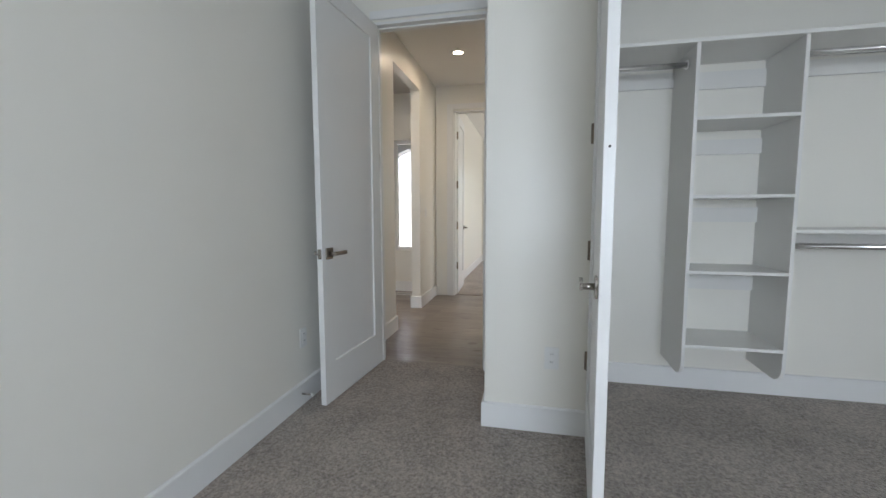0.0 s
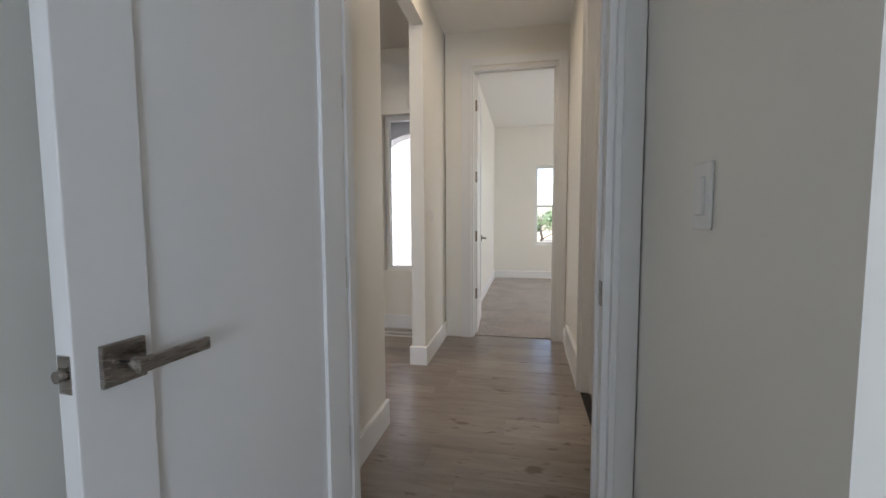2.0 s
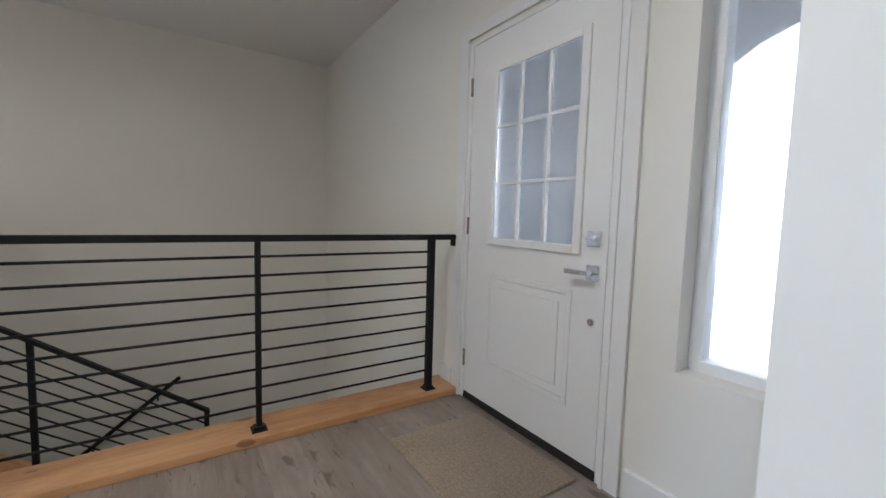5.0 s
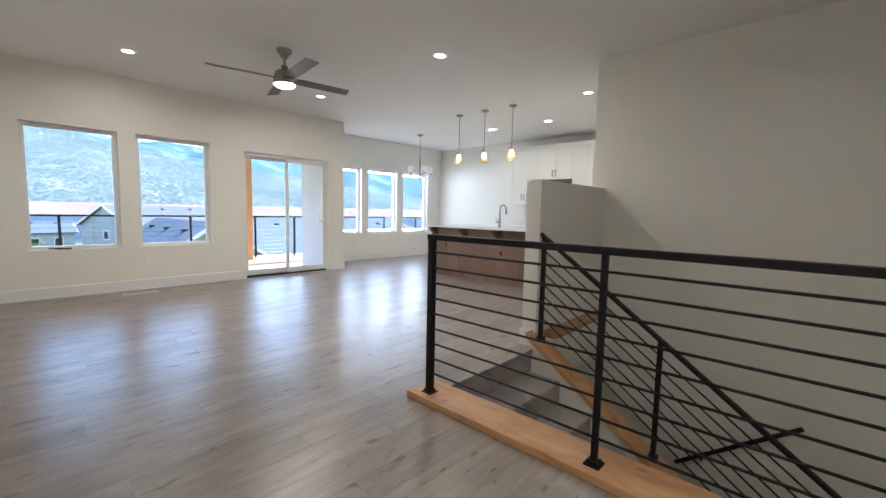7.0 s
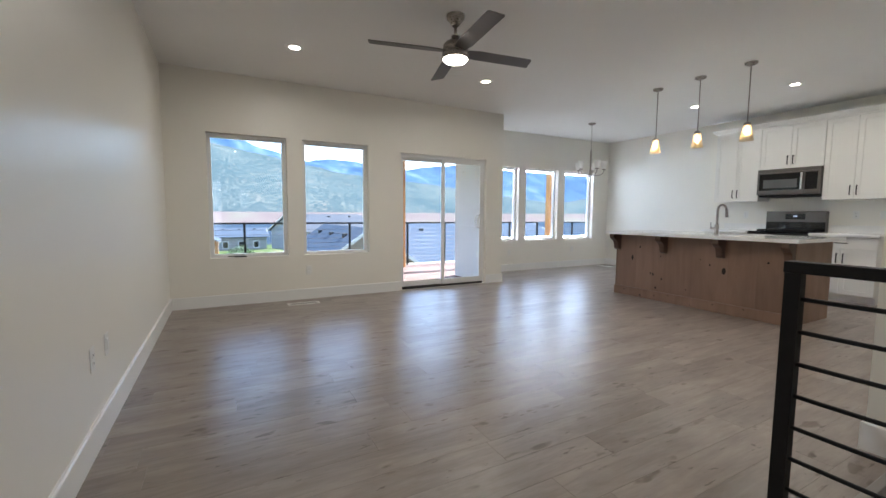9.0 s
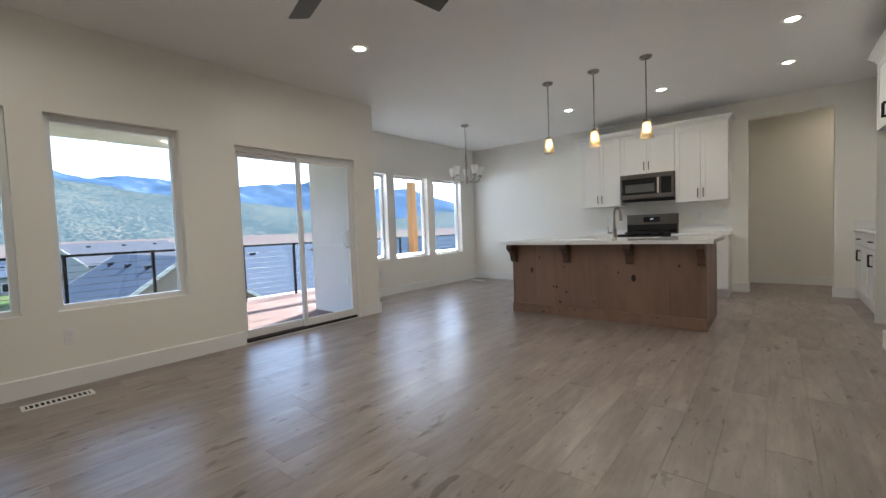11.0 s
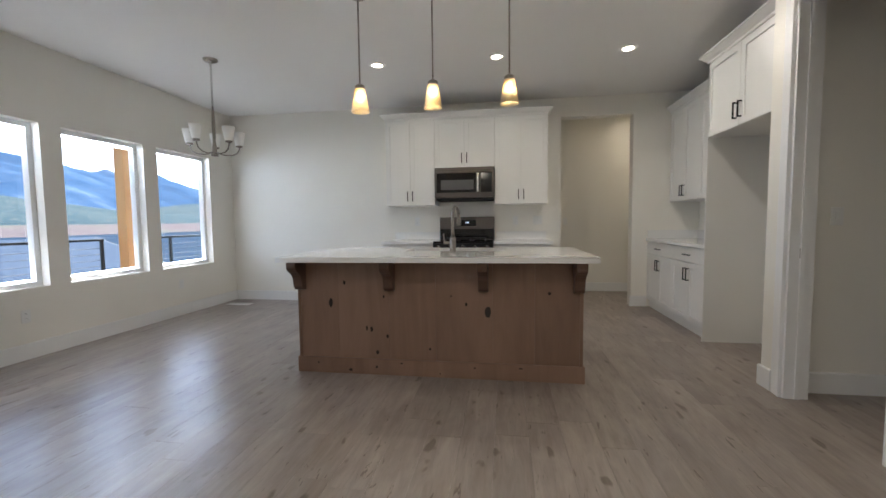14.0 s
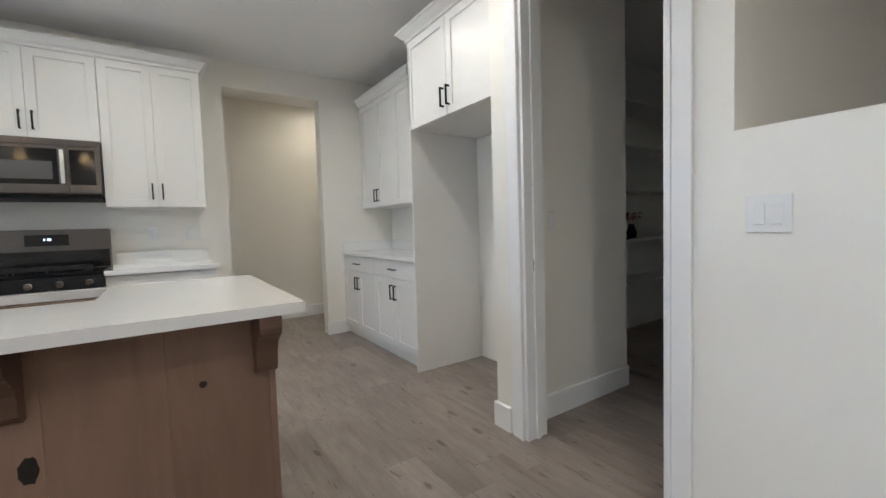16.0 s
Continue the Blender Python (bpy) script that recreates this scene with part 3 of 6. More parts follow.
# ---- closet shelves ----
def closet():
    c = thing("closet_shelving", "white built-in closet shelves with uprights and rods", "closet shelves", at=(1.38, 4.145, 0.2))
    y0, y1 = 3.775, 4.143

    def upright(x):
        out = [(y1, 0.22), (y1, 2.03), (y0, 2.03), (y0, 0.30)]
        out += [(y0 + 0.09 * (1 - math.cos(a)), 0.30 - 0.09 * math.sin(a)) for a in (0.4, 0.8, 1.2, 1.57)]
        part("upright", prism(bmesh.new(), out[::-1], "x", x - 0.009, x + 0.009), M_CAB, c)
    upright(1.165)
    upright(1.66)
    part("top_shelf", blk(0.20, 3.35, y0 - 0.01, y1, 2.03, 2.05, bevel=0.002), M_CAB, c)
    for z in (0.39, 0.81, 1.225, 1.64):
        part("shelf", blk(1.174, 1.651, y0, y1, z - 0.009, z + 0.009, bevel=0.002), M_CAB, c)
    for z in (0.76, 1.18, 1.59, 1.98):
        part("cleat", blk(1.174, 1.651, y1 - 0.018, y1, z - 0.10, z - 0.012 if z < 1.9 else z), M_CAB, c)
    part("side_shelf", blk(1.669, 3.35, y0, y1, 1.03, 1.05, bevel=0.002), M_CAB, c)
    for x0, x1, z in ((0.20, 1.156, 1.955), (1.669, 3.35, 1.975), (1.669, 3.35, 0.955)):
        part("rod", tube(bmesh.new(), [(x0, 3.89, z), (x1, 3.89, z)], 0.016, 16), M_CHROME, c, "chrome hanging rod")
        part("rod_socket", tube(bmesh.new(), [(x1 - 0.012, 3.89, z), (x1, 3.89, z)], 0.025, 16), M_CHROME, c)
    for x0, x1, z in ((0.20, 1.156, 1.90), (1.669, 3.35, 1.92), (1.669, 3.35, 0.93)):
        part("wall_cleat", blk(x0, x1, y1 - 0.018, y1, z, z + 0.09), M_CAB, c)


closet()


# ---- wall plates ----
def plate(name, label, category, m, kind="outlet", gangs=1, material=None):
    """A wall plate with its outlet or rocker; local: the face towards -y."""
    p = thing(name, label, category)
    w = 0.036 + 0.023 * (gangs - 1)
    part("cover", blk(-w, w, -0.006, 0, -0.058, 0.058, bevel=0.003), material or M_PLASTIC, p)
    for g in range(gangs):
        x = (g - (gangs - 1) / 2) * 0.046
        if kind == "outlet":
            for z in (-0.021, 0.021):
                o = part("socket", blk(x - 0.016, x + 0.016, -0.009, -0.0055, z - 0.014, z + 0.014, bevel=0.002), M_PLASTIC, p)
                for dx in (-0.006, 0.006):
                    part("slot", blk(x + dx - 0.001, x + dx + 0.001, -0.0096, -0.0085, z - 0.002, z + 0.007), M_DARK, o)
        else:
            part("rocker", blk(x - 0.016, x + 0.016, -0.011, -0.0055, -0.033, 0.033, bevel=0.0025), M_PLASTIC, p)
    p.matrix_basis = m
    return p


plate("outlet", "white duplex outlet on the closet wall", "outlet", pose(0.43, 3.40, 0.40))
plate("outlet", "white duplex outlet under the great room window", "outlet", pose(-2.615, YW, 0.39, 0, 0, 180))
plate("outlet", "white outlet low on the great room wall", "outlet", pose(XL0, 1.80, 0.44, 0, 0, -90))
plate("wall_plate", "white cable plate low on the great room wall", "wall plate", pose(XL0, 1.53, 0.44, 0, 0, -90), "switch")
plate("outlet", "white outlet below the dining windows", "outlet", pose(-8.46, YD, 0.40, 0, 0, 180))
plate("outlet", "white outlet below the dining window", "outlet", pose(-6.72, YD, 0.38, 0, 0, 180))
plate("outlet", "white outlet on the half wall", "outlet", pose(-5.10, YS, 0.385))
plate("light_switch", "white double rocker switch on the half wall", "light switch", pose(-5.62, YS, 1.165), "switch", 2)
plate("outlet", "white outlet over the kitchen counter", "outlet", pose(XK, 0.53, 1.17, 0, 0, 90))
plate("outlet", "white outlet over the kitchen counter", "outlet", pose(XK, 1.92, 1.17, 0, 0, 90))
plate("light_switch", "white double rocker switch over the counter", "light switch", pose(XK, 2.22, 1.17, 0, 0, 90), "switch", 2)
plate("light_switch", "white switch on the passage wall", "light switch", pose(-10.75, 2.75, 1.15, 0, 0, 90), "switch")
plate("light_switch", "white rocker switch on the hall stub wall", "light switch", pose(XN1, 6.19, 1.14, 0, 0, 90), "switch")
plate("light_switch", "white switch inside the pantry", "light switch", pose(-6.775, 3.887, 1.166, 0, 0, 90), "switch")
plate("light_switch", "white switch beside the bedroom door", "light switch", pose(0.088, 3.75, 1.16, 0, 0, -90), "switch")
plate("outlet", "white outlet behind the bedroom door", "outlet", pose(XB, 3.45, 0.40, 0, 0, 90))


def register(label, x, y, lx, ly):
    """A flat floor register with a row of louvres."""
    r = thing("floor_register", label, "floor register", "floor registers", at=(x, y, 0))
    bm = bmesh.new()
    box(bm, x - lx, x + lx, y - ly, y - ly + 0.02, 0.0, 0.006)
    box(bm, x - lx, x + lx, y + ly - 0.02, y + ly, 0.0, 0.006)
    box(bm, x - lx, x - lx + 0.02, y - ly + 0.02, y + ly - 0.02, 0.0, 0.006)
    box(bm, x + lx - 0.02, x + lx, y - ly + 0.02, y + ly - 0.02, 0.0, 0.006)
    part("rim", bm, M_PLASTIC, r)
    part("duct", blk(x - lx + 0.02, x + lx - 0.02, y - ly + 0.02, y + ly - 0.02, 0.0, 0.0012), M_DARK, r)
    n = 12
    long_x = lx > ly
    for k in range(n):
        f = (k + 0.5) / n * 2 - 1
        if long_x:
            cx = x + f * (lx - 0.022)
            part("louvre", blk(cx - 0.0045, cx + 0.0045, y - ly + 0.02, y + ly - 0.02, 0.001, 0.005), M_PLASTIC, r)
        else:
            cy = y + f * (ly - 0.022)
            part("louvre", blk(x - lx + 0.02, x + lx - 0.02, cy - 0.0045, cy + 0.0045, 0.001, 0.005), M_PLASTIC, r)


register("white metal floor register below the windows", -2.49, -1.08, 0.19, 0.065)
register("white metal floor register in the dining corner", -9.17, -2.06, 0.065, 0.17)
register("white metal floor register by the front window", -1.42, 6.70, 0.17, 0.07)

gr = thing("return_grille", "white return-air grille low on the hall wall", "air grille", at=(XH, 6.16, 0.1))
part("rim", box(box(box(blk(XH - 0.02, XH, 5.705, 6.50, 0.0, 0.025), XH - 0.02, XH, 5.705, 6.50, 0.19, 0.22), XH - 0.02, XH, 5.705, 5.735, 0.025, 0.19), XH - 0.02, XH, 6.47, 6.50, 0.025, 0.19), M_TRIM, gr)
part("duct", blk(XH - 0.004, XH, 5.735, 6.47, 0.025, 0.19), M_DARK, gr)
for k in range(26):
    yy = 5.738 + 0.0283 * k
    part("slat", blk(XH - 0.017, XH - 0.004, yy, yy + (0.024 if k % 4 else 0.012), 0.025, 0.19), M_TRIM, gr)

chime = thing("door_chime", "white door chime box high on the entry wall", "door chime", at=(-1.22, YF, 2.6))
part("cover", blk(-1.33, -1.20, YF - 0.05, YF, 2.52, 2.70, bevel=0.012), M_PLASTIC, chime)
smoke = thing("smoke_detector", "round white smoke detector on the ceiling", "smoke detector", at=(-5.07, 5.20, H))
part("base", lathe(bmesh.new(), [(0, -0.012), (0.072, -0.012), (0.072, 0)], -5.07, 5.20, H), M_PLASTIC, smoke)
part("cover", lathe(bmesh.new(), [(0, -0.042), (0.035, -0.042), (0.058, -0.032), (0.064, -0.012)], -5.07, 5.20, H), M_PLASTIC, smoke)

# ---- front door ----
def front_door():
    x0, x1, y = -2.902, -1.943, YF - 0.004
    yb = y + 0.044
    setting("door_frame", box(box(blk(FDOOR[0], x0 - 0.004, YF - 0.006, YF + 0.17, 0, 2.15), x1 + 0.004, FDOOR[1], YF - 0.006, YF + 0.17, 0, 2.15), x0 - 0.004, x1 + 0.004, YF - 0.006, YF + 0.17, 2.132, 2.15), M_TRIM, "white painted entry door frame", "door frame")
    setting("threshold", blk(x0 - 0.004, x1 + 0.004, YF - 0.01, YF + 0.17, 0, 0.022, bevel=0.004), M_DARK, "dark metal entry door threshold", "threshold")
    d = thing("front_door", "white entry door with nine frosted panes above a panel", "door", at=((x0 + x1) / 2, y, 0.03))
    g0, g1, h0, h1 = -2.686, -2.104, 1.006, 1.932
    slabm = bmesh.new()
    slab(slabm, "x", y, yb, x0, x1, 0.03, 2.128, [(g0, g1, h0, h1)])
    part("leaf", slabm, M_TRIM, d)
    fr = bmesh.new()
    for a in ((g0 - 0.03, g0 + 0.012, h0 - 0.03, h1 + 0.03), (g1 - 0.012, g1 + 0.03, h0 - 0.03, h1 + 0.03), (g0 + 0.012, g1 - 0.012, h0 - 0.03, h0 + 0.012), (g0 + 0.012, g1 - 0.012, h1 - 0.012, h1 + 0.03)):
        box(fr, a[0], a[1], y - 0.014, y + 0.002, a[2], a[3], bevel=0.005)
    part("glazing_frame", fr, M_TRIM, d)
    for k in (1, 2):
        gx = g0 + (g1 - g0) * k / 3
        gz = h0 + (h1 - h0) * k / 3
        part("muntin", blk(gx - 0.009, gx + 0.009, y - 0.008, y + 0.012, h0 + 0.012, h1 - 0.012, bevel=0.004), M_TRIM, d)
        part("muntin", blk(g0 + 0.012, g1 - 0.012, y - 0.0065, y + 0.0105, gz - 0.009, gz + 0.009, bevel=0.004), M_TRIM, d)
    for i in range(3):
        for k in range(3):
            w, h = (g1 - g0) / 3, (h1 - h0) / 3
            p = part("pane", blk(g0 + w * i + 0.0004, g0 + w * (i + 1) - 0.0004, y + 0.014, y + 0.020, h0 + h * k + 0.0004, h0 + h * (k + 1) - 0.0004), M_FROST, d)
            p.visible_shadow = False
    pb = bmesh.new()
    p0, p1, q0, q1 = -2.710, -2.112, 0.27, 0.815
    for a in ((p0, p0 + 0.03, q0, q1), (p1 - 0.03, p1, q0, q1), (p0 + 0.03, p1 - 0.03, q0, q0 + 0.03), (p0 + 0.03, p1 - 0.03, q1 - 0.03, q1)):
        box(pb, a[0], a[1], y - 0.006, y + 0.002, a[2], a[3], bevel=0.0055)
    part("panel_moulding", pb, M_TRIM, d)
    part("raised_panel", blk(p0 + 0.07, p1 - 0.07, y - 0.007, y + 0.002, q0 + 0.07, q1 - 0.07, bevel=0.006), M_TRIM, d)
    bm = blk(-2.037, -1.971, y - 0.012, y, 1.017, 1.083, bevel=0.002)
    tube(bm, [(-2.004, y - 0.012, 1.05), (-2.004, y - 0.03, 1.05)], 0.010, 12)
    box(bm, -2.03, -1.982, y - 0.036, y - 0.028, 1.044, 1.056, bevel=0.002)
    part("deadbolt", bm, M_CHROME, d, "chrome square deadbolt")
    part("handle", lever(bmesh.new(), -2.004, y, 0.905, -1, -1), M_CHROME, d, "chrome lever handle on a square rose")
    part("bore_cap", tube(bmesh.new(), [(-2.002, y, 0.69), (-2.002, y - 0.006, 0.69)], 0.016, 18), M_CHROME, d, "small round metal cap")
    for z in (0.258, 1.076, 1.893):
        bm = blk(x0 - 0.020, x0 + 0.001, y - 0.003, y + 0.001, z - 0.05, z + 0.05)
        tube(bm, [(x0 - 0.002, y - 0.007, z - 0.052), (x0 - 0.002, y - 0.007, z + 0.052)], 0.007, 10)
        part("hinge", bm, M_NICKEL, d)
    part("sweep", blk(x0, x1, y - 0.003, y + 0.02, 0.022, 0.045), M_DARK, d, "black rubber door sweep")


front_door()

mat_m = carpet_material("tan_mat", (0.20, 0.15, 0.10), (0.42, 0.33, 0.24))
dm = bmesh.new()
box(dm, -2.675, -1.98, 6.30, 6.86, 0.0, 0.014, bevel=0.005)
tagged(part("doormat", dm, mat_m), "tan carpet doormat on the planks by the front door", "doormat")


# ---- windows ----
def window(name, label, axis, c_in, out, a0, a1, z0, z1, split=None):
    """A vinyl window set towards the outside of its wall. out: the way out, +1 or -1."""
    w = thing(name, label, "window", kind="structure", at=((a0 + a1) / 2, c_in, z0) if axis == "x" else (c_in, (a0 + a1) / 2, z0))
    d0, d1 = sorted((c_in + out * 0.085, c_in + out * 0.155))
    f = 0.045

    def bx(bm, u0, u1, e0, e1, s0, s1, bevel=0.0):
        return box(bm, *((u0, u1, e0, e1) if axis == "x" else (e0, e1, u0, u1)), s0, s1, bevel=bevel)
    part("window_frame", ring(bmesh.new(), axis, d0, d1, a0, a1, z0, z1, (a0 + f, a1 - f, z0 + f, z1 - f), bevel=0.004), M_VINYL, w)
    g = (d0 + d1) / 2
    p = part("pane", bx(bmesh.new(), a0 + f - 0.005, a1 - f + 0.005, g - 0.003, g + 0.003, z0 + f - 0.005, z1 - f + 0.005), M_GLASS, w)
    p.visible_shadow = False
    if split:
        part("meeting_rail", bx(bmesh.new(), a0 + f, a1 - f, d0 + 0.01, d1 - 0.01, split - 0.02, split + 0.02, 0.003), M_VINYL, w)
    sill_e = sorted((c_in + out * 0.0, c_in + out * 0.085))
    part("window_sill", bx(bmesh.new(), a0, a1, sill_e[0], sill_e[1], z0, z0 + 0.004), M_WALL, w)
    return w


window("window_1", "tall white vinyl window over the deck", "x", YW, -1, *W1)
window("window_2", "tall white vinyl window over the deck", "x", YW, -1, *W2)
window("window_3", "white vinyl dining window over the deck", "x", YD, -1, *D3)
window("window_4", "white vinyl dining window over the deck", "x", YD, -1, *D4)
window("window_5", "white vinyl dining window over the deck", "x", YD, -1, *D5)
window("window_6", "narrow white vinyl window beside the front door", "x", YF, 1, *FWIN)
window("window_7", "white single-hung window of the second bedroom", "x", 10.70, 1, *B2WIN, split=1.345)
window("window_8", "white vinyl bedroom window", "x", YW, -1, *B1WIN)
# Unseen window, added as the opening for the second bedroom's fill lamp.
window("window_9", "unseen white vinyl side window added for the second bedroom's light", "y", 3.4, 1, *B2SIDE)
ck = thing("window_crank", "black folding window crank on the sill", "window crank", at=(-1.80, YW - 0.04, W1[2] + 0.004))
part("cover", blk(-1.87, -1.73, YW - 0.075, YW - 0.03, W1[2] + 0.004, W1[2] + 0.022, bevel=0.008), M_BLACK, ck)
part("arm", tube(bmesh.new(), [(-1.75, YW - 0.05, W1[2] + 0.022), (-1.66, YW - 0.04, W1[2] + 0.018)], 0.006, 8), M_BLACK, ck)


def slider():
    a0, a1, z1 = SLIDE[0], SLIDE[1], SLIDE[3]
    w = thing("sliding_door", "white vinyl sliding glass door to the deck, closed", "sliding door", kind="structure", at=((a0 + a1) / 2, YW - 0.1, 0))
    y0, y1 = YW - 0.155, YW - 0.055
    bm = bmesh.new()
    box(bm, a0, a0 + 0.035, y0, y1, 0, z1, bevel=0.004)
    box(bm, a1 - 0.035, a1, y0, y1, 0, z1, bevel=0.004)
    box(bm, a0 + 0.035, a1 - 0.035, y0, y1, z1 - 0.05, z1, bevel=0.004)
    part("frame", bm, M_VINYL, w)
    part("track", blk(a0 + 0.035, a1 - 0.035, y0, y1 + 0.02, 0.0, 0.03, bevel=0.004), M_DARK, w, "dark metal floor track")
    mid = (a0 + a1) / 2
    for (u0, u1, yc) in ((mid - 0.03, a1 - 0.035, YW - 0.125), (a0 + 0.035, mid + 0.03, YW - 0.082)):
        bm = bmesh.new()
        f = 0.045
        box(bm, u0, u0 + f, yc - 0.018, yc + 0.018, 0.03, z1 - 0.05, bevel=0.004)
        box(bm, u1 - f, u1, yc - 0.018, yc + 0.018, 0.03, z1 - 0.05, bevel=0.004)
        box(bm, u0 + f, u1 - f, yc - 0.018, yc + 0.018, 0.03, 0.03 + 0.085, bevel=0.004)
        box(bm, u0 + f, u1 - f, yc - 0.018, yc + 0.018, z1 - 0.05 - f, z1 - 0.05, bevel=0.004)
        s = part("sash", bm, M_VINYL, w)
        p = part("pane", blk(u0 + f - 0.005, u1 - f + 0.005, yc - 0.003, yc + 0.003, 0.11, z1 - 0.105), M_GLASS, s)
        p.visible_shadow = False
    hx = a0 + 0.088
    for yc, way in ((YW - 0.064, 1), (YW - 0.100, -1)):
        pts = [(hx, yc, 0.92), (hx + 0.030, yc + 0.022 * way, 0.945), (hx + 0.048, yc + 0.030 * way, 0.99), (hx + 0.052, yc + 0.032 * way, 1.03), (hx + 0.048, yc + 0.030 * way, 1.07), (hx + 0.030, yc + 0.022 * way, 1.115), (hx, yc, 1.14)]
        part("handle", tube(bmesh.new(), pts, 0.010, 10), M_PLASTIC, w, "white plastic pull handle")


slider()


# ---- railing and stairs ----
RX = -3.04
cap_bm = bmesh.new()
box(cap_bm, -3.20, -2.955, 3.605, YF - 0.002, 0.0, 0.040, bevel=0.004)
tagged(part("rail_plank", cap_bm, M_OAK), "oiled knotty pine plank under the stair railing", "wood plank")


def flat_rail():
    r = thing("stair_railing", "black metal railing with thin horizontal bars", "railing", at=(RX, 5.25, 0.04))
    for y in (3.720, 4.752, 5.762, 6.748):
        hw = 0.013 if 4 < y < 6 else 0.019
        p = part("post", blk(RX - hw, RX + hw, y - hw, y + hw, 0.044, 0.984, bevel=0.002), M_BLACK, r)
        part("foot", box(blk(RX - 0.036, RX + 0.036, y - 0.036, y + 0.036, 0.040, 0.046), RX - 0.026, RX + 0.026, y - 0.026, y + 0.026, 0.046, 0.062, bevel=0.003), M_BLACK, p)
    part("top_rail", blk(RX - 0.025, RX + 0.025, 3.700, 6.915, 0.982, 1.014, bevel=0.003), M_BLACK, r)
    part("wall_bracket", blk(RX - 0.02, RX + 0.02, 6.90, YF, 0.942, 1.014, bevel=0.003), M_BLACK, r)
    for k in range(9):
        z = 0.163 + 0.0932 * k
        part("bar", tube(bmesh.new(), [(RX, 3.720, z), (RX, 6.748, z)], 0.0065, 8), M_BLACK, r)


flat_rail()

RISE, RUN, Y0 = 0.187, 0.266, YS1 + 0.02
SX0, SX1 = -4.29, -3.13
st = thing("staircase", "carpeted stairs going down beside a painted wall", "stairs", at=(-3.7, Y0, 0))
for k in range(8):
    zt = -RISE * (k + 1)
    y0 = Y0 + RUN * k
    bm = box(bmesh.new(), SX0, SX1, y0 - 0.02, y0 + RUN + 0.004, zt - 0.32, zt, bevel=0.018)
    part("step", bm, M_CARPET, st)
YL = Y0 + RUN * 8
part("landing", blk(XS, SX1, YL, YF, -RISE * 9 - 0.2, -RISE * 9), M_CARPET, st)
for k in range(6):
    zt = -RISE * (10 + k)
    part("step", box(bmesh.new(), XS, -4.41, YL - RUN * (k + 1), YL - RUN * k + 0.02, zt - 0.3, zt, bevel=0.018), M_CARPET, st)
part("riser", blk(-4.365, SX1, YS1 + 0.0005, YS1 + 0.012, -0.30, -0.028), M_CARPET, st)
part("nosing", blk(-4.365, SX1, YS1 - 0.015, YS1 + 0.022, -0.03, 0.008, bevel=0.004), plain("grey_nosing", (0.30, 0.28, 0.26), 0.45), st, "grey edge strip at the top step")
setting("wall_under_floor", slab(slab(bmesh.new(), "x", YS1 - 0.1, YS1 + 0.019, XS, SX1, -3.0, -0.285), "y", SX1, SX1 + 0.11, YS1 + 0.02, YF, -3.0, -0.001), M_WALL, "painted wall under the floor edge", "wall")
sl = -RISE / RUN
knee = prism(bmesh.new(), [(YS1, -3.0), (YL, -3.0), (YL, 0.10 + sl * (YL - YS1)), (YS1, 0.10)], "x", -4.405, -4.295)
setting("knee_wall", knee, M_WALL, "painted knee wall between the stair flights", "knee wall")
setting("lower_floor", blk(XS, SX1, YS1, YF, -3.1, -3.0), M_CARPET, "dim carpeted floor below the stairs", "floor")
capb = prism(bmesh.new(), [(YS1 - 0.03, 0.104), (YS1 - 0.03, 0.150), (YL, 0.150 + sl * (YL - YS1 + 0.03)), (YL, 0.104 + sl * (YL - YS1 + 0.03))], "x", -4.445, -4.255)
tagged(part("sloping_plank", capb, M_OAK), "oiled knotty pine cap sloping along the stairs", "wood cap")
tagged(part("ledge_plank", blk(XS + 0.002, -4.45, YS1 + 0.002, YS1 + 0.15, 0.085, 0.125, bevel=0.003), plank_material("oiled_pine_ledge", (0.34, 0.155, 0.06), (0.58, 0.33, 0.155), 0.38, "x")), "oiled pine cap on the ledge behind the half wall", "wood cap")
setting("stair_ledge", blk(XS, -4.41, YS1, YS1 + 0.13, -0.28, 0.085), M_WALL, "painted ledge behind the half wall", "ledge")


def slope_rail():
    r = thing("stair_rail", "black metal railing sloping down the stairs", "railing", at=(-4.35, 4.7, -0.5))
    x = -4.35

    def top(y):
        return 0.982 + (y - 3.73) * (-0.371 - 0.982) / (5.61 - 3.73)

    def capz(y):
        return 0.150 + sl * (y - YS1 + 0.03)
    for y in (3.742, 4.665, 5.60):
        p = part("post", blk(x - 0.016, x + 0.016, y - 0.016, y + 0.016, capz(y) - 0.01, top(y) - 0.015, bevel=0.002), M_BLACK, r)
        part("foot", blk(x - 0.03, x + 0.03, y - 0.03, y + 0.03, capz(y) - 0.02, capz(y) + 0.022, bevel=0.003), M_BLACK, p)
    bm = prism(bmesh.new(), [(3.715, top(3.715) - 0.03), (5.62, top(5.62) - 0.03), (5.62, top(5.62)), (3.715, top(3.715))], "x", x - 0.022, x + 0.022)
    part("top_rail", bm, M_BLACK, r)
    for k in range(7):
        o = 0.105 + 0.094 * k
        part("bar", tube(bmesh.new(), [(x, 3.742, top(3.742) - o - 0.02), (x, 5.60, top(5.60) - o - 0.02)], 0.006, 8), M_BLACK, r)


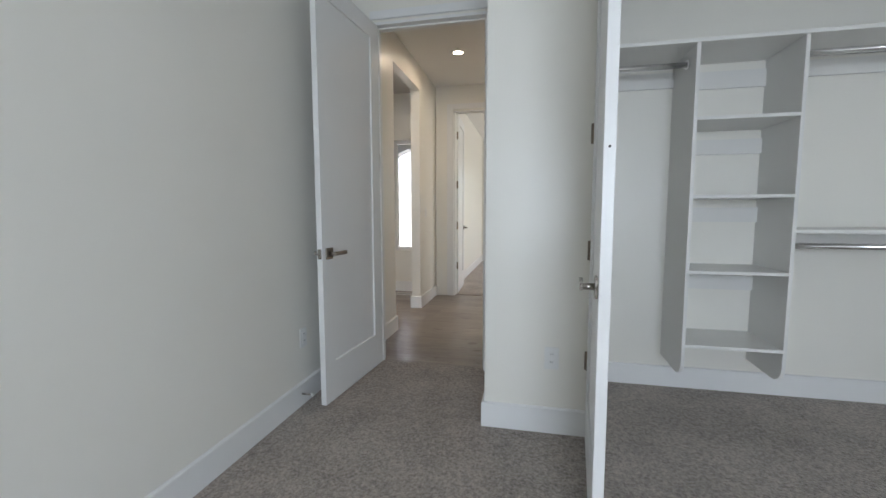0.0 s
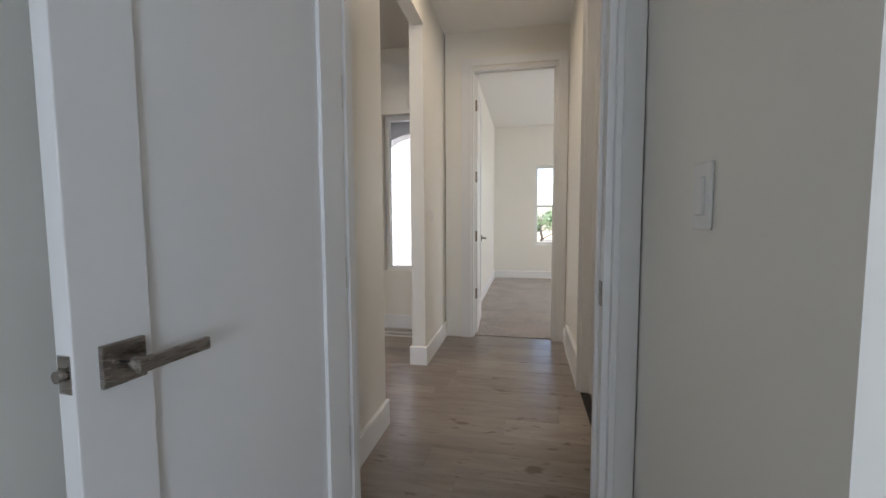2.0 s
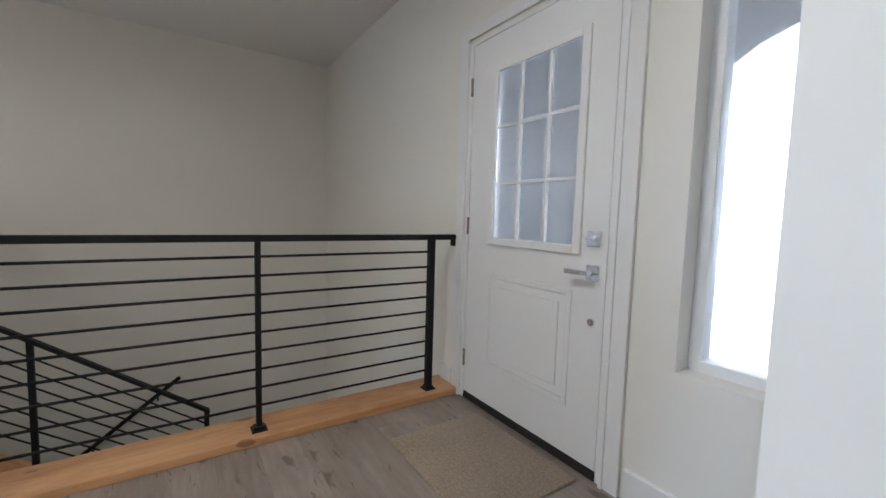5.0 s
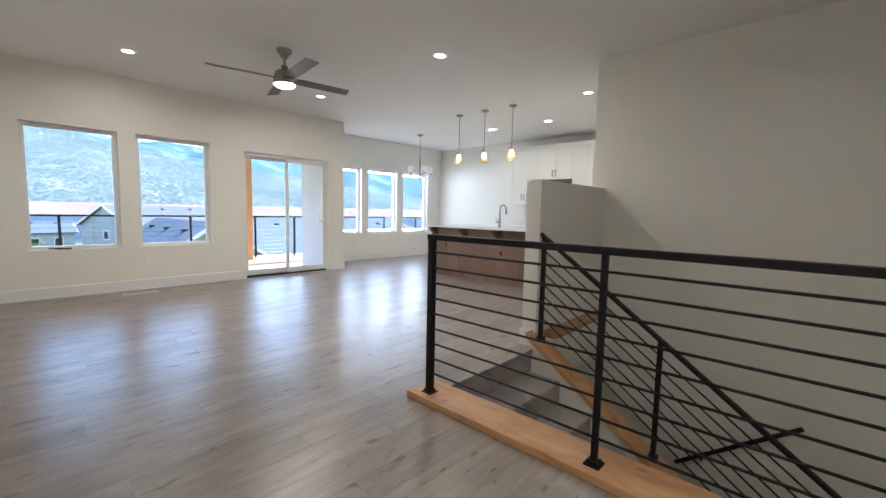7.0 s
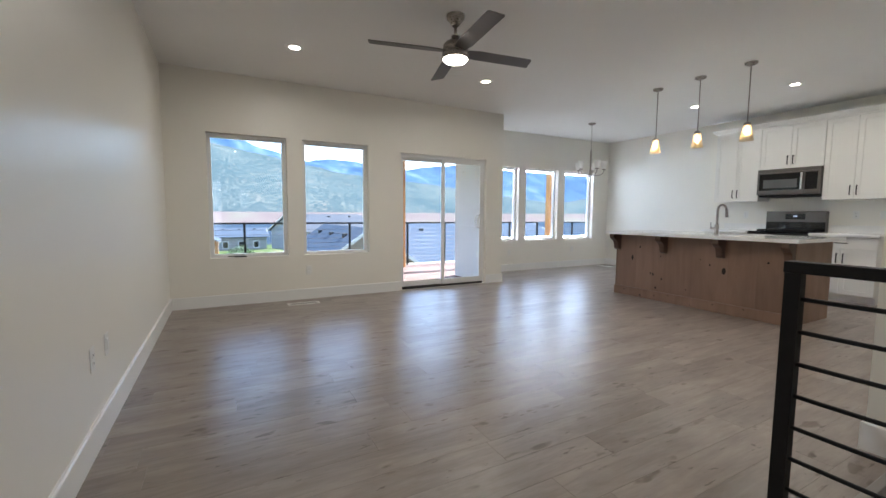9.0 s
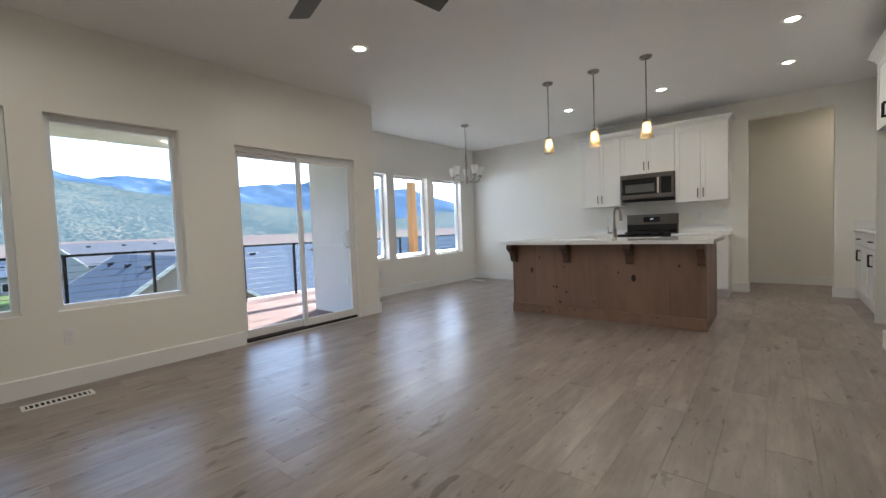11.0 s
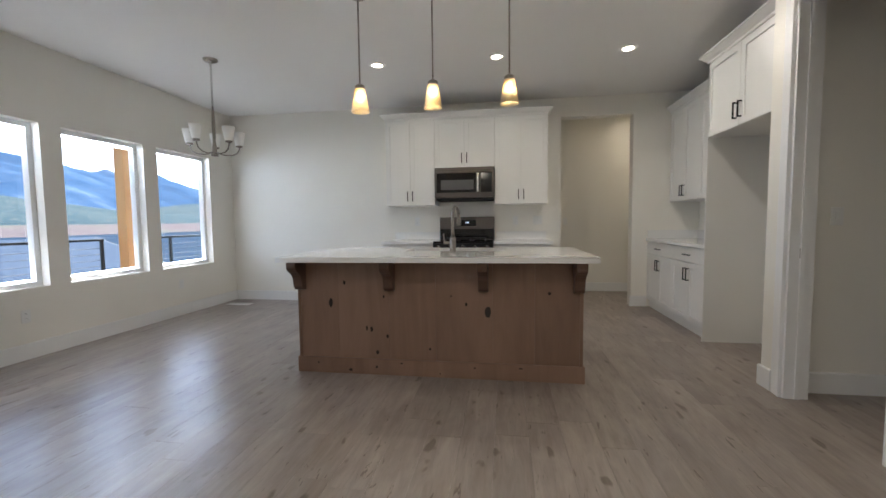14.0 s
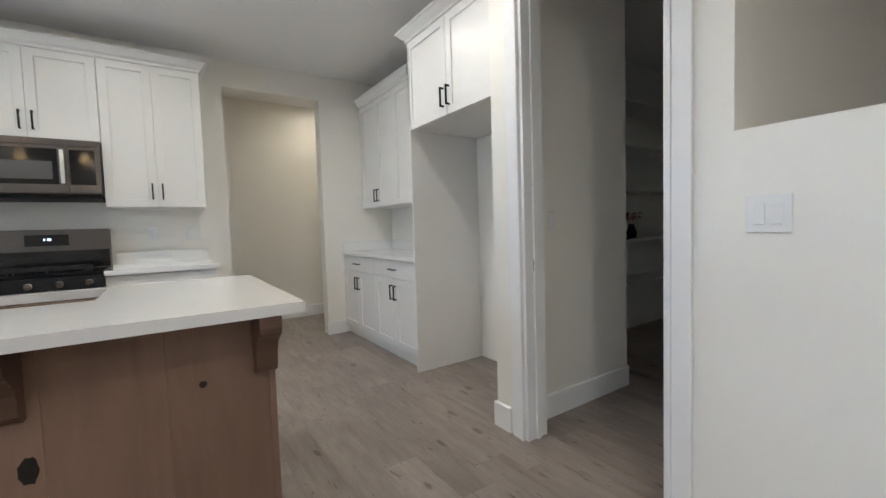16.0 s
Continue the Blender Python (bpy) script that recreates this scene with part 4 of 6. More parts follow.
slope_rail()
hr = thing("wall_handrail", "black metal handrail on the stair wall", "handrail", at=(XS + 0.07, 5.0, -0.9))
part("rail", tube(bmesh.new(), [(XS + 0.07, 4.55, -1.235), (XS + 0.07, 5.435, -0.555)], 0.019, 12), M_BLACK, hr)
for y, z in ((4.75, -1.08), (5.25, -0.70)):
    part("bracket", tube(bmesh.new(), [(XS, y, z - 0.06), (XS + 0.05, y, z - 0.06), (XS + 0.07, y, z)], 0.007, 8), M_BLACK, hr)


# ---- ceiling lights ----
def lamp(name, x, y, z, watts, radius, color=(1.0, 0.86, 0.68), spread=170):
    ld = bpy.data.lights.new(name, "AREA")
    ld.shape, ld.size, ld.energy, ld.color, ld.spread = "DISK", radius * 2, watts * LAMP, color, radians(spread)
    ob = new(name, ld)
    ob.location = (x, y, z)
    return ob


# The last one, off the hall, is unseen, added to brighten the open door.
DOWN = ((-2.31, -0.19), (-4.57, -0.12), (-4.545, 2.31), (-6.78, 2.96), (-8.01, 0.467), (-8.01, 1.70), (-8.04, 2.95), (-0.46, 5.65), (-2.0, 5.2), (-10.2, 3.75), (0.95, 5.0))
WATTS = {(-2.0, 5.2): 2.8, (-4.545, 2.31): 2.6, (-0.46, 5.65): 1.2, (0.95, 5.0): 0.9}
first = thing("recessed_light", "round white recessed ceiling light, lit warm", "ceiling light", "recessed lights")
part("trim_ring", lathe(bmesh.new(), [(0.050, -0.003), (0.056, -0.009), (0.082, -0.006), (0.087, 0.0)]), M_TRIM, first)
part("lens", lathe(bmesh.new(), [(0, -0.005), (0.042, -0.005), (0.051, -0.003)]), M_LAMP, first, "glowing warm white lens")
first.location = (*DOWN[0], H)
for x, y in DOWN[1:]:
    copy_thing(first, pose(x, y, H))
for x, y in DOWN:
    if x < -10:
        lamp("downlight", x, y, H - 0.012, 0.7, 0.055, (1.0, 0.80, 0.55))
    else:
        lamp("downlight", x, y, H - 0.012, WATTS.get((x, y), 1.4 if x < -7 else 1.5), 0.055, (1.0, 0.80, 0.58) if x > -1 else (1.0, 0.86, 0.68))


def pendant(x, y):
    p = thing("pendant_light", "brushed nickel pendant with frosted glass shade, lit", "pendant light", "pendants over the island", at=(x, y, H))
    part("canopy", lathe(bmesh.new(), [(0, -0.03), (0.035, -0.03), (0.06, -0.018), (0.062, 0)], x, y, H), M_NICKEL, p)
    part("stem", tube(bmesh.new(), [(x, y, H - 0.02), (x, y, 2.155)], 0.006, 10), M_NICKEL, p)
    part("socket", lathe(bmesh.new(), [(0, 0.03), (0.016, 0.03), (0.036, 0.015), (0.037, -0.01), (0, -0.01)], x, y, 2.14), M_NICKEL, p)
    part("shade", lathe(bmesh.new(), [(0.036, 0.0), (0.046, -0.06), (0.066, -0.17), (0.063, -0.17), (0.043, -0.06), (0.033, 0.0)], x, y, 2.14), M_SHADE, p, "cream frosted glass shade")
    part("bulb", lathe(bmesh.new(), [(0, 0.0), (0.012, -0.005), (0.016, -0.03), (0.027, -0.06), (0.029, -0.078), (0.02, -0.10), (0, -0.108)], x, y, 2.115, 18), M_BULB, p, "glowing bulb")


M_BULB = glow("bulb", (1.0, 0.80, 0.50), 12.0)
M_SHADE, _nt, _b = nodes_of("frosted_shade")
_b.inputs["Base Color"].default_value = (0.95, 0.80, 0.56, 1)
_b.inputs["Roughness"].default_value = 0.45
_b.inputs["Transmission Weight"].default_value = 0.55
_b.inputs["Subsurface Weight"].default_value = 0.0
M_OPAL, _nt, _b = nodes_of("white_glass_shade")
_b.inputs["Base Color"].default_value = (0.9, 0.89, 0.86, 1)
_b.inputs["Roughness"].default_value = 0.35
_b.inputs["Transmission Weight"].default_value = 0.0
for x, y in ((-6.715, 0.735), (-6.72, 1.275), (-6.715, 1.812)):
    pendant(x, y)


def chandelier(x, y):
    c = thing("chandelier", "brushed nickel five-arm chandelier with white glass shades", "chandelier", at=(x, y, H))
    part("canopy", lathe(bmesh.new(), [(0, -0.03), (0.04, -0.03), (0.066, -0.016), (0.068, 0)], x, y, H), M_NICKEL, c)
    z, k = H - 0.03, 0
    while z > 2.33:
        bm = bmesh.new()
        pts = []
        for i in range(13):
            a = 2 * math.pi * i / 12
            u, v = 0.009 * math.sin(a), 0.019 * math.cos(a)
            pts.append((x + (u if k % 2 else 0), y + (0 if k % 2 else u), z - 0.017 + v))
        part("chain_link", tube(bm, pts, 0.0022, 6, caps=False), M_NICKEL, c)
        z -= 0.030
        k += 1
    part("stem", lathe(bmesh.new(), [(0, 0.0), (0.008, 0.0), (0.014, -0.06), (0.018, -0.20), (0.013, -0.34), (0.022, -0.40), (0.022, -0.45), (0.034, -0.455), (0.034, -0.485), (0, -0.49)], x, y, 2.335), M_NICKEL, c)
    for k in range(5):
        a = math.radians(72 * k - 2)
        dx, dy = math.cos(a), math.sin(a)
        pts = [(x + dx * r, y + dy * r, zz) for r, zz in ((0.02, 1.885), (0.09, 1.868), (0.165, 1.873), (0.214, 1.90), (0.234, 1.945), (0.234, 1.965))]
        arm = part("arm", tube(bmesh.new(), pts, 0.0065, 8), M_NICKEL, c)
        sx, sy = x + dx * 0.234, y + dy * 0.234
        part("cup", lathe(bmesh.new(), [(0, -0.012), (0.03, -0.01), (0.032, 0.006), (0, 0.006)], sx, sy, 1.972, 18), M_NICKEL, arm)
        part("shade", lathe(bmesh.new(), [(0.036, 0.0), (0.047, 0.06), (0.058, 0.135), (0.055, 0.135), (0.044, 0.06), (0.032, 0.004), (0, 0.002)], sx, sy, 1.978, 22), M_OPAL, arm, "white frosted glass shade")


chandelier(-7.56, -1.11)


def ceiling_fan(x, y):
    f = thing("ceiling_fan", "brushed nickel ceiling fan with four grey blades, lit", "ceiling fan", at=(x, y, H))
    part("canopy", lathe(bmesh.new(), [(0.03, -0.085), (0.045, -0.06), (0.075, -0.03), (0.078, 0)], x, y, H), M_NICKEL, f)
    part("downrod", tube(bmesh.new(), [(x, y, H - 0.07), (x, y, 2.63)], 0.013, 12), M_NICKEL, f)
    part("housing", lathe(bmesh.new(), [(0.014, 0.0), (0.035, -0.01), (0.035, -0.05), (0.085, -0.065), (0.105, -0.09), (0.105, -0.125), (0.10, -0.128), (0.10, -0.14), (0.112, -0.143), (0.112, -0.185), (0.09, -0.19)], x, y, 2.645), M_NICKEL, f)
    part("light_lens", lathe(bmesh.new(), [(0.100, 0.0), (0.104, -0.01), (0.09, -0.028), (0.05, -0.04), (0, -0.043)], x, y, 2.455), M_LAMP, f, "glowing round glass lens")
    part("light_rim", lathe(bmesh.new(), [(0.09, 0.004), (0.116, 0.002), (0.118, -0.012), (0.104, -0.012)], x, y, 2.457), M_NICKEL, f)
    mb = plain("dark_grey_blade", (0.11, 0.10, 0.095), 0.45, vary=0.1, scale=12, stretch=(1, 1, 1))
    for deg in (173, 83, -12, 255):
        bm = bmesh.new()
        out = [(0.10, -0.045), (0.20, -0.062), (0.70, -0.066), (0.715, -0.05), (0.735, 0.055), (0.725, 0.062), (0.20, 0.066), (0.10, 0.05)]
        prism(bm, out, "z", -0.003, 0.003)
        part("blade", bm, mb, f, m=pose(x, y, 2.505, 0, 0, deg) @ pose(0, 0, 0, -11, 0, 0))


ceiling_fan(-3.395, 1.16)
lamp("fan_light", -3.395, 1.16, 2.405, 2.0, 0.08)
b2f = thing("bedroom_fan", "nickel ceiling fan in the second bedroom", "ceiling fan", at=(1.35, 8.7, H))
part("canopy", lathe(bmesh.new(), [(0, -0.06), (0.05, -0.05), (0.075, 0)], 1.35, 8.7, H), M_NICKEL, b2f)
part("downrod", tube(bmesh.new(), [(1.35, 8.7, H - 0.05), (1.35, 8.7, 2.6)], 0.013, 10), M_NICKEL, b2f)
part("housing", lathe(bmesh.new(), [(0, 0.02), (0.09, 0.0), (0.11, -0.06), (0.09, -0.12), (0, -0.14)], 1.35, 8.7, 2.6), M_NICKEL, b2f)
for deg in (185, 95, 5, 275):
    part("blade", prism(bmesh.new(), [(0.1, -0.045), (0.70, -0.066), (0.72, 0.06), (0.1, 0.05)], "z", -0.003, 0.003), M_DARK, b2f, m=pose(1.35, 8.7, 2.55, 0, 0, deg) @ pose(0, 0, 0, 10, 0, 0))


# ---- kitchen ----
def pull(bm, p, axis, out, length=0.13):
    """A black bar pull centred at p; axis: the bar's direction; out: the unit way out of the door."""
    p, o = Vector(p), Vector(out)
    a = Vector({"z": (0, 0, 1), "x": (1, 0, 0), "y": (0, 1, 0)}[axis])
    s = a.cross(o)

    def bar(c, la, lo, ls):
        ext = [abs(a[i]) * la + abs(o[i]) * lo + abs(s[i]) * ls for i in range(3)]
        box(bm, c[0] - ext[0], c[0] + ext[0], c[1] - ext[1], c[1] + ext[1], c[2] - ext[2], c[2] + ext[2], bevel=0.001)
    bar(p + o * 0.030, length / 2, 0.005, 0.0055)
    for k in (-1, 1):
        bar(p + a * k * (length / 2 - 0.006) + o * 0.0135, 0.0055, 0.0125, 0.005)
    return bm


def shaker(parent, face, out, a0, a1, z0, z1, knob=None, drawer=False):
    """A shaker door or drawer front on a cabinet face. face: the plane; out: 'x+' or 'y-'. knob: 'l', 'r' for the side of the pull, with 'b' or 't'."""
    t, st = 0.020, 0.058
    def bx(bm, u0, u1, e0, e1, s0, s1, bevel=0.0):
        if out == "x+":
            return box(bm, face + e0, face + e1, u0, u1, s0, s1, bevel=bevel)
        return box(bm, u0, u1, face - e1, face - e0, s0, s1, bevel=bevel)
    g = 0.0018
    a0, a1, z0, z1 = a0 + g, a1 - g, z0 + g, z1 - g
    bm = bmesh.new()
    if drawer:
        bx(bm, a0, a1, 0.001, t, z0, z1, 0.002)
    else:
        c0, c1 = (face + 0.001, face + t) if out == "x+" else (face - t, face - 0.001)
        ring(bm, "y" if out == "x+" else "x", c0, c1, a0, a1, z0, z1, (a0 + st, a1 - st, z0 + st, z1 - st), bevel=0.0015)
    d = part("drawer_front" if drawer else "door", bm, M_CAB, parent)
    if not drawer:
        part("panel", bx(bmesh.new(), a0 + st - 0.002, a1 - st + 0.002, 0.001, 0.010, z0 + st - 0.002, z1 - st + 0.002), M_CAB, d)
    ov = (1, 0, 0) if out == "x+" else (0, -1, 0)
    if knob or drawer:
        if drawer:
            u, z, ax = (a0 + a1) / 2, (z0 + z1) / 2, ("y" if out == "x+" else "x")
        else:
            u = a0 + 0.032 if "l" in knob else a1 - 0.032
            z = z0 + 0.12 if "b" in knob else z1 - 0.12
            ax = "z"
        c = (face + t, u, z) if out == "x+" else (u, face - t, z)
        part("handle", pull(bmesh.new(), c, ax, ov), M_BLACK, d, "matte black bar pull")
    return d


def crown(bm, x0, x1, y0, y1, z, sides, h=0.085, o=0.06):
    """A sloping crown moulding round the top of a cabinet; sides: which of its edges it wraps."""
    a0 = x0 - (o if "W" in sides else 0)
    a1 = x1 + (o if "E" in sides else 0)
    b0 = y0 - (o if "S" in sides else 0)
    b1 = y1 + (o if "N" in sides else 0)
    n0, n1, m0, m1 = (x0 - 0.008 * ("W" in sides), x1 + 0.008 * ("E" in sides), y0 - 0.008 * ("S" in sides), y1 + 0.008 * ("N" in sides))
    rings = []
    for f, zz in ((0, z), (0, z + 0.022), (0.35, z + 0.035), (0.85, z + h - 0.02), (1, z + h - 0.016), (1, z + h)):
        c = [n0 + (a0 - n0) * f, n1 + (a1 - n1) * f, m0 + (b0 - m0) * f, m1 + (b1 - m1) * f]
        rings.append([bm.verts.new(p) for p in ((c[0], c[2], zz), (c[1], c[2], zz), (c[1], c[3], zz), (c[0], c[3], zz))])
    for a, b in zip(rings, rings[1:]):
        for k in range(4):
            bm.faces.new((a[k], a[(k + 1) % 4], b[(k + 1) % 4], b[k]))
    bm.faces.new(rings[-1])
    bm.faces.new(rings[0][::-1])
    return bm


UTOP = 2.505                      # tops of the upper cabinet boxes
UX = -9.195                       # faces of the upper cabinet boxes


def upper(label, y0, y1, z0, z1):
    c = thing("wall_cabinet", label, "wall cabinet", "upper cabinets by the range", at=(XK, (y0 + y1) / 2, z0))
    part("body", blk(XK, UX, y0, y1, z0, z1), M_CAB, c)
    m = (y0 + y1) / 2
    shaker(c, UX, "x+", y0, m, z0, z1, "rb")
    shaker(c, UX, "x+", m, y1, z0, z1, "lb")


upper("white shaker wall cabinet with two doors", 0.190, 0.855, 1.385, UTOP)
upper("white shaker cabinet over the microwave", 0.857, 1.645, 1.872, UTOP)
upper("white shaker wall cabinet beside the passage", 1.647, 2.315, 1.385, UTOP)
tagged(part("crown_moulding", crown(bmesh.new(), XK, UX + 0.02, 0.19, 2.315, UTOP, "ESN", h=0.092), M_CAB), "white crown moulding along the upper cabinets", "crown moulding")


def microwave():
    m = thing("microwave", "dark stainless over-the-range microwave", "microwave", at=(XK, 1.25, 1.44))
    y0, y1, z0, z1, f = 0.862, 1.640, 1.442, 1.868, -9.13
    part("body", blk(XK, f, y0, y1, z0 + 0.03, z1, bevel=0.003), M_STEEL, m)
    part("vent_base", blk(XK, f - 0.03, y0 + 0.01, y1 - 0.01, z0, z0 + 0.03, bevel=0.004), M_IRON, m)
    d = part("door", blk(f, f + 0.022, y0, 1.455, z0 + 0.035, z1 - 0.055, bevel=0.004), M_STEEL, m)
    part("glass", blk(f + 0.022, f + 0.025, y0 + 0.03, 1.405, z0 + 0.10, z1 - 0.075, bevel=0.001), M_DARKGLASS, d, "black glass door")
    part("screen", blk(f + 0.025, f + 0.0262, y0 + 0.085, 1.375, z0 + 0.135, z1 - 0.165), plain("grey_mesh", (0.12, 0.12, 0.12), 0.3, 0.3), d)
    part("handle", blk(f + 0.022, f + 0.055, 1.418, 1.445, z0 + 0.10, z1 - 0.08, bevel=0.006), M_CHROME, d, "bright steel door handle")
    p = part("control_panel", blk(f, f + 0.020, 1.458, y1, z0 + 0.035, z1 - 0.055, bevel=0.003), M_STEEL, m)
    part("keypad", blk(f + 0.020, f + 0.0225, 1.468, y1 - 0.03, z0 + 0.10, z1 - 0.075, bevel=0.001), M_DARKGLASS, p, "black touch keypad")
    part("top_grille", blk(f, f + 0.018, y0, y1, z1 - 0.052, z1 - 0.002, bevel=0.003), M_STEEL, m)


microwave()

LY0, LY1, RY0, RY1, CX = 0.205, 0.866, 1.636, 2.335, -8.93


def base_cab(label, y0, y1):
    c = thing("base_cabinet", label, "base cabinet", "base cabinets by the range", at=(XK, (y0 + y1) / 2, 0))
    part("body", blk(XK, CX, y0, y1, 0.10, 0.875), M_CAB, c)
    part("toe_kick", blk(XK, CX - 0.06, y0, y1, 0.0, 0.10), M_CAB, c)
    m = (y0 + y1) / 2
    shaker(c, CX, "x+", y0, y1, 0.715, 0.872, drawer=True)
    shaker(c, CX, "x+", y0, m, 0.105, 0.712, "rt")
    shaker(c, CX, "x+", m, y1, 0.105, 0.712, "lt")


base_cab("white shaker base cabinet beside the dining wall", LY0, LY1)
base_cab("white shaker base cabinet by the passage", RY0, RY1)
for y0, y1 in ((LY0 - 0.02, LY1), (RY0, RY1 + 0.02)):
    tagged(part("countertop", blk(XK + 0.002, CX + 0.045, y0, y1, 0.877, 0.914, bevel=0.003), M_QUARTZ), "white quartz countertop beside the range", "countertop")
    tagged(part("backsplash", blk(XK + 0.002, XK + 0.022, y0 + 0.02, y1 - (0.02 if y0 > 1 else 0), 0.9145, 1.02, bevel=0.002), M_QUARTZ), "low white quartz backsplash", "backsplash")


def range_stove():
    r = thing("gas_range", "dark stainless gas range with black cooktop", "range", at=(-9.2, 1.25, 0))
    y0, y1, f = 0.872, 1.630, -8.915
    part("body", blk(XK + 0.01, f, y0, y1, 0.03, 0.895, bevel=0.003), M_STEEL, r)
    part("cooktop", blk(XK + 0.10, f + 0.01, y0, y1, 0.895, 0.915, bevel=0.004), M_DARKGLASS, r, "black glass cooktop")
    g = part("backguard", blk(XK + 0.01, XK + 0.10, y0, y1, 0.895, 1.225, bevel=0.006), M_STEEL, r)
    part("display", blk(XK + 0.10, XK + 0.103, 1.13, 1.38, 1.10, 1.185, bevel=0.001), M_DARKGLASS, g, "black clock display")
    part("digits", box(blk(XK + 0.103, XK + 0.1035, 1.235, 1.245, 1.14, 1.158), XK + 0.103, XK + 0.1035, 1.255, 1.28, 1.14, 1.158), glow("digits", (0.75, 0.85, 1.0), 0.25), g)
    part("lower_guard", blk(XK + 0.10, XK + 0.106, y0 + 0.005, y1 - 0.005, 0.92, 1.06), M_DARKGLASS, r)
    for yc in (1.06, 1.25, 1.44):
        bm = bmesh.new()
        for dx in (-0.19, -0.06, 0.07, 0.19):
            box(bm, -9.14 + dx - 0.006, -9.14 + dx + 0.006, yc - 0.085, yc + 0.085, 0.935, 0.95, bevel=0.002)
        for dy in (-0.08, 0.08):
            box(bm, -9.34, -8.94, yc + dy - 0.006, yc + dy + 0.006, 0.917, 0.9345, bevel=0.002)
        part("grate", bm, M_IRON, r, "black cast iron grate")
    pan = part("front_panel", prism(bmesh.new(), [(f, 0.80), (f + 0.045, 0.80), (f + 0.03, 0.89), (f, 0.895)], "y", y0, y1), M_BLACK, r)
    for k in range(5):
        yc = 0.945 + 0.153 * k
        part("knob", tube(bmesh.new(), [(f + 0.03, yc, 0.848), (f + 0.052, yc, 0.846), (f + 0.075, yc, 0.845)], [0.026, 0.022, 0.020], 20), M_CHROME, pan, "round steel knob")
    d = part("oven_door", blk(f, f + 0.035, y0 + 0.004, y1 - 0.004, 0.24, 0.79, bevel=0.004), M_STEEL, r)
    part("window", blk(f + 0.035, f + 0.037, y0 + 0.10, y1 - 0.10, 0.33, 0.63), M_DARKGLASS, d)
    part("handle", tube(bmesh.new(), [(f + 0.035, y0 + 0.05, 0.735), (f + 0.075, y0 + 0.05, 0.735), (f + 0.075, y1 - 0.05, 0.735), (f + 0.035, y1 - 0.05, 0.735)], 0.011, 10), M_CHROME, d)
    part("drawer", blk(f, f + 0.03, y0 + 0.004, y1 - 0.004, 0.05, 0.23, bevel=0.004), M_STEEL, r)


range_stove()


def knot_spots(parent, x, spots):
    for y, z, ry, rz in spots:
        bm = bmesh.new()
        n = 18
        rs = random.Random(int(y * 1000 + z * 77))
        ring = [bm.verts.new((x, y + ry * math.cos(a) * rs.uniform(0.82, 1.12), z + rz * math.sin(a) * rs.uniform(0.82, 1.15)))
                for a in (2 * math.pi * k / n for k in range(n))]
        mid = bm.verts.new((x + 0.0006, y, z))
        for k in range(n):
            bm.faces.new((ring[k], ring[(k + 1) % n], mid))
        part("knot", bm, M_KNOT, parent, "dark knot in the wood")


M_KNOT = plain("dark_knot", (0.012, 0.008, 0.006), 0.6, vary=0.4, scale=60, bscale=200, bstr=0.4)


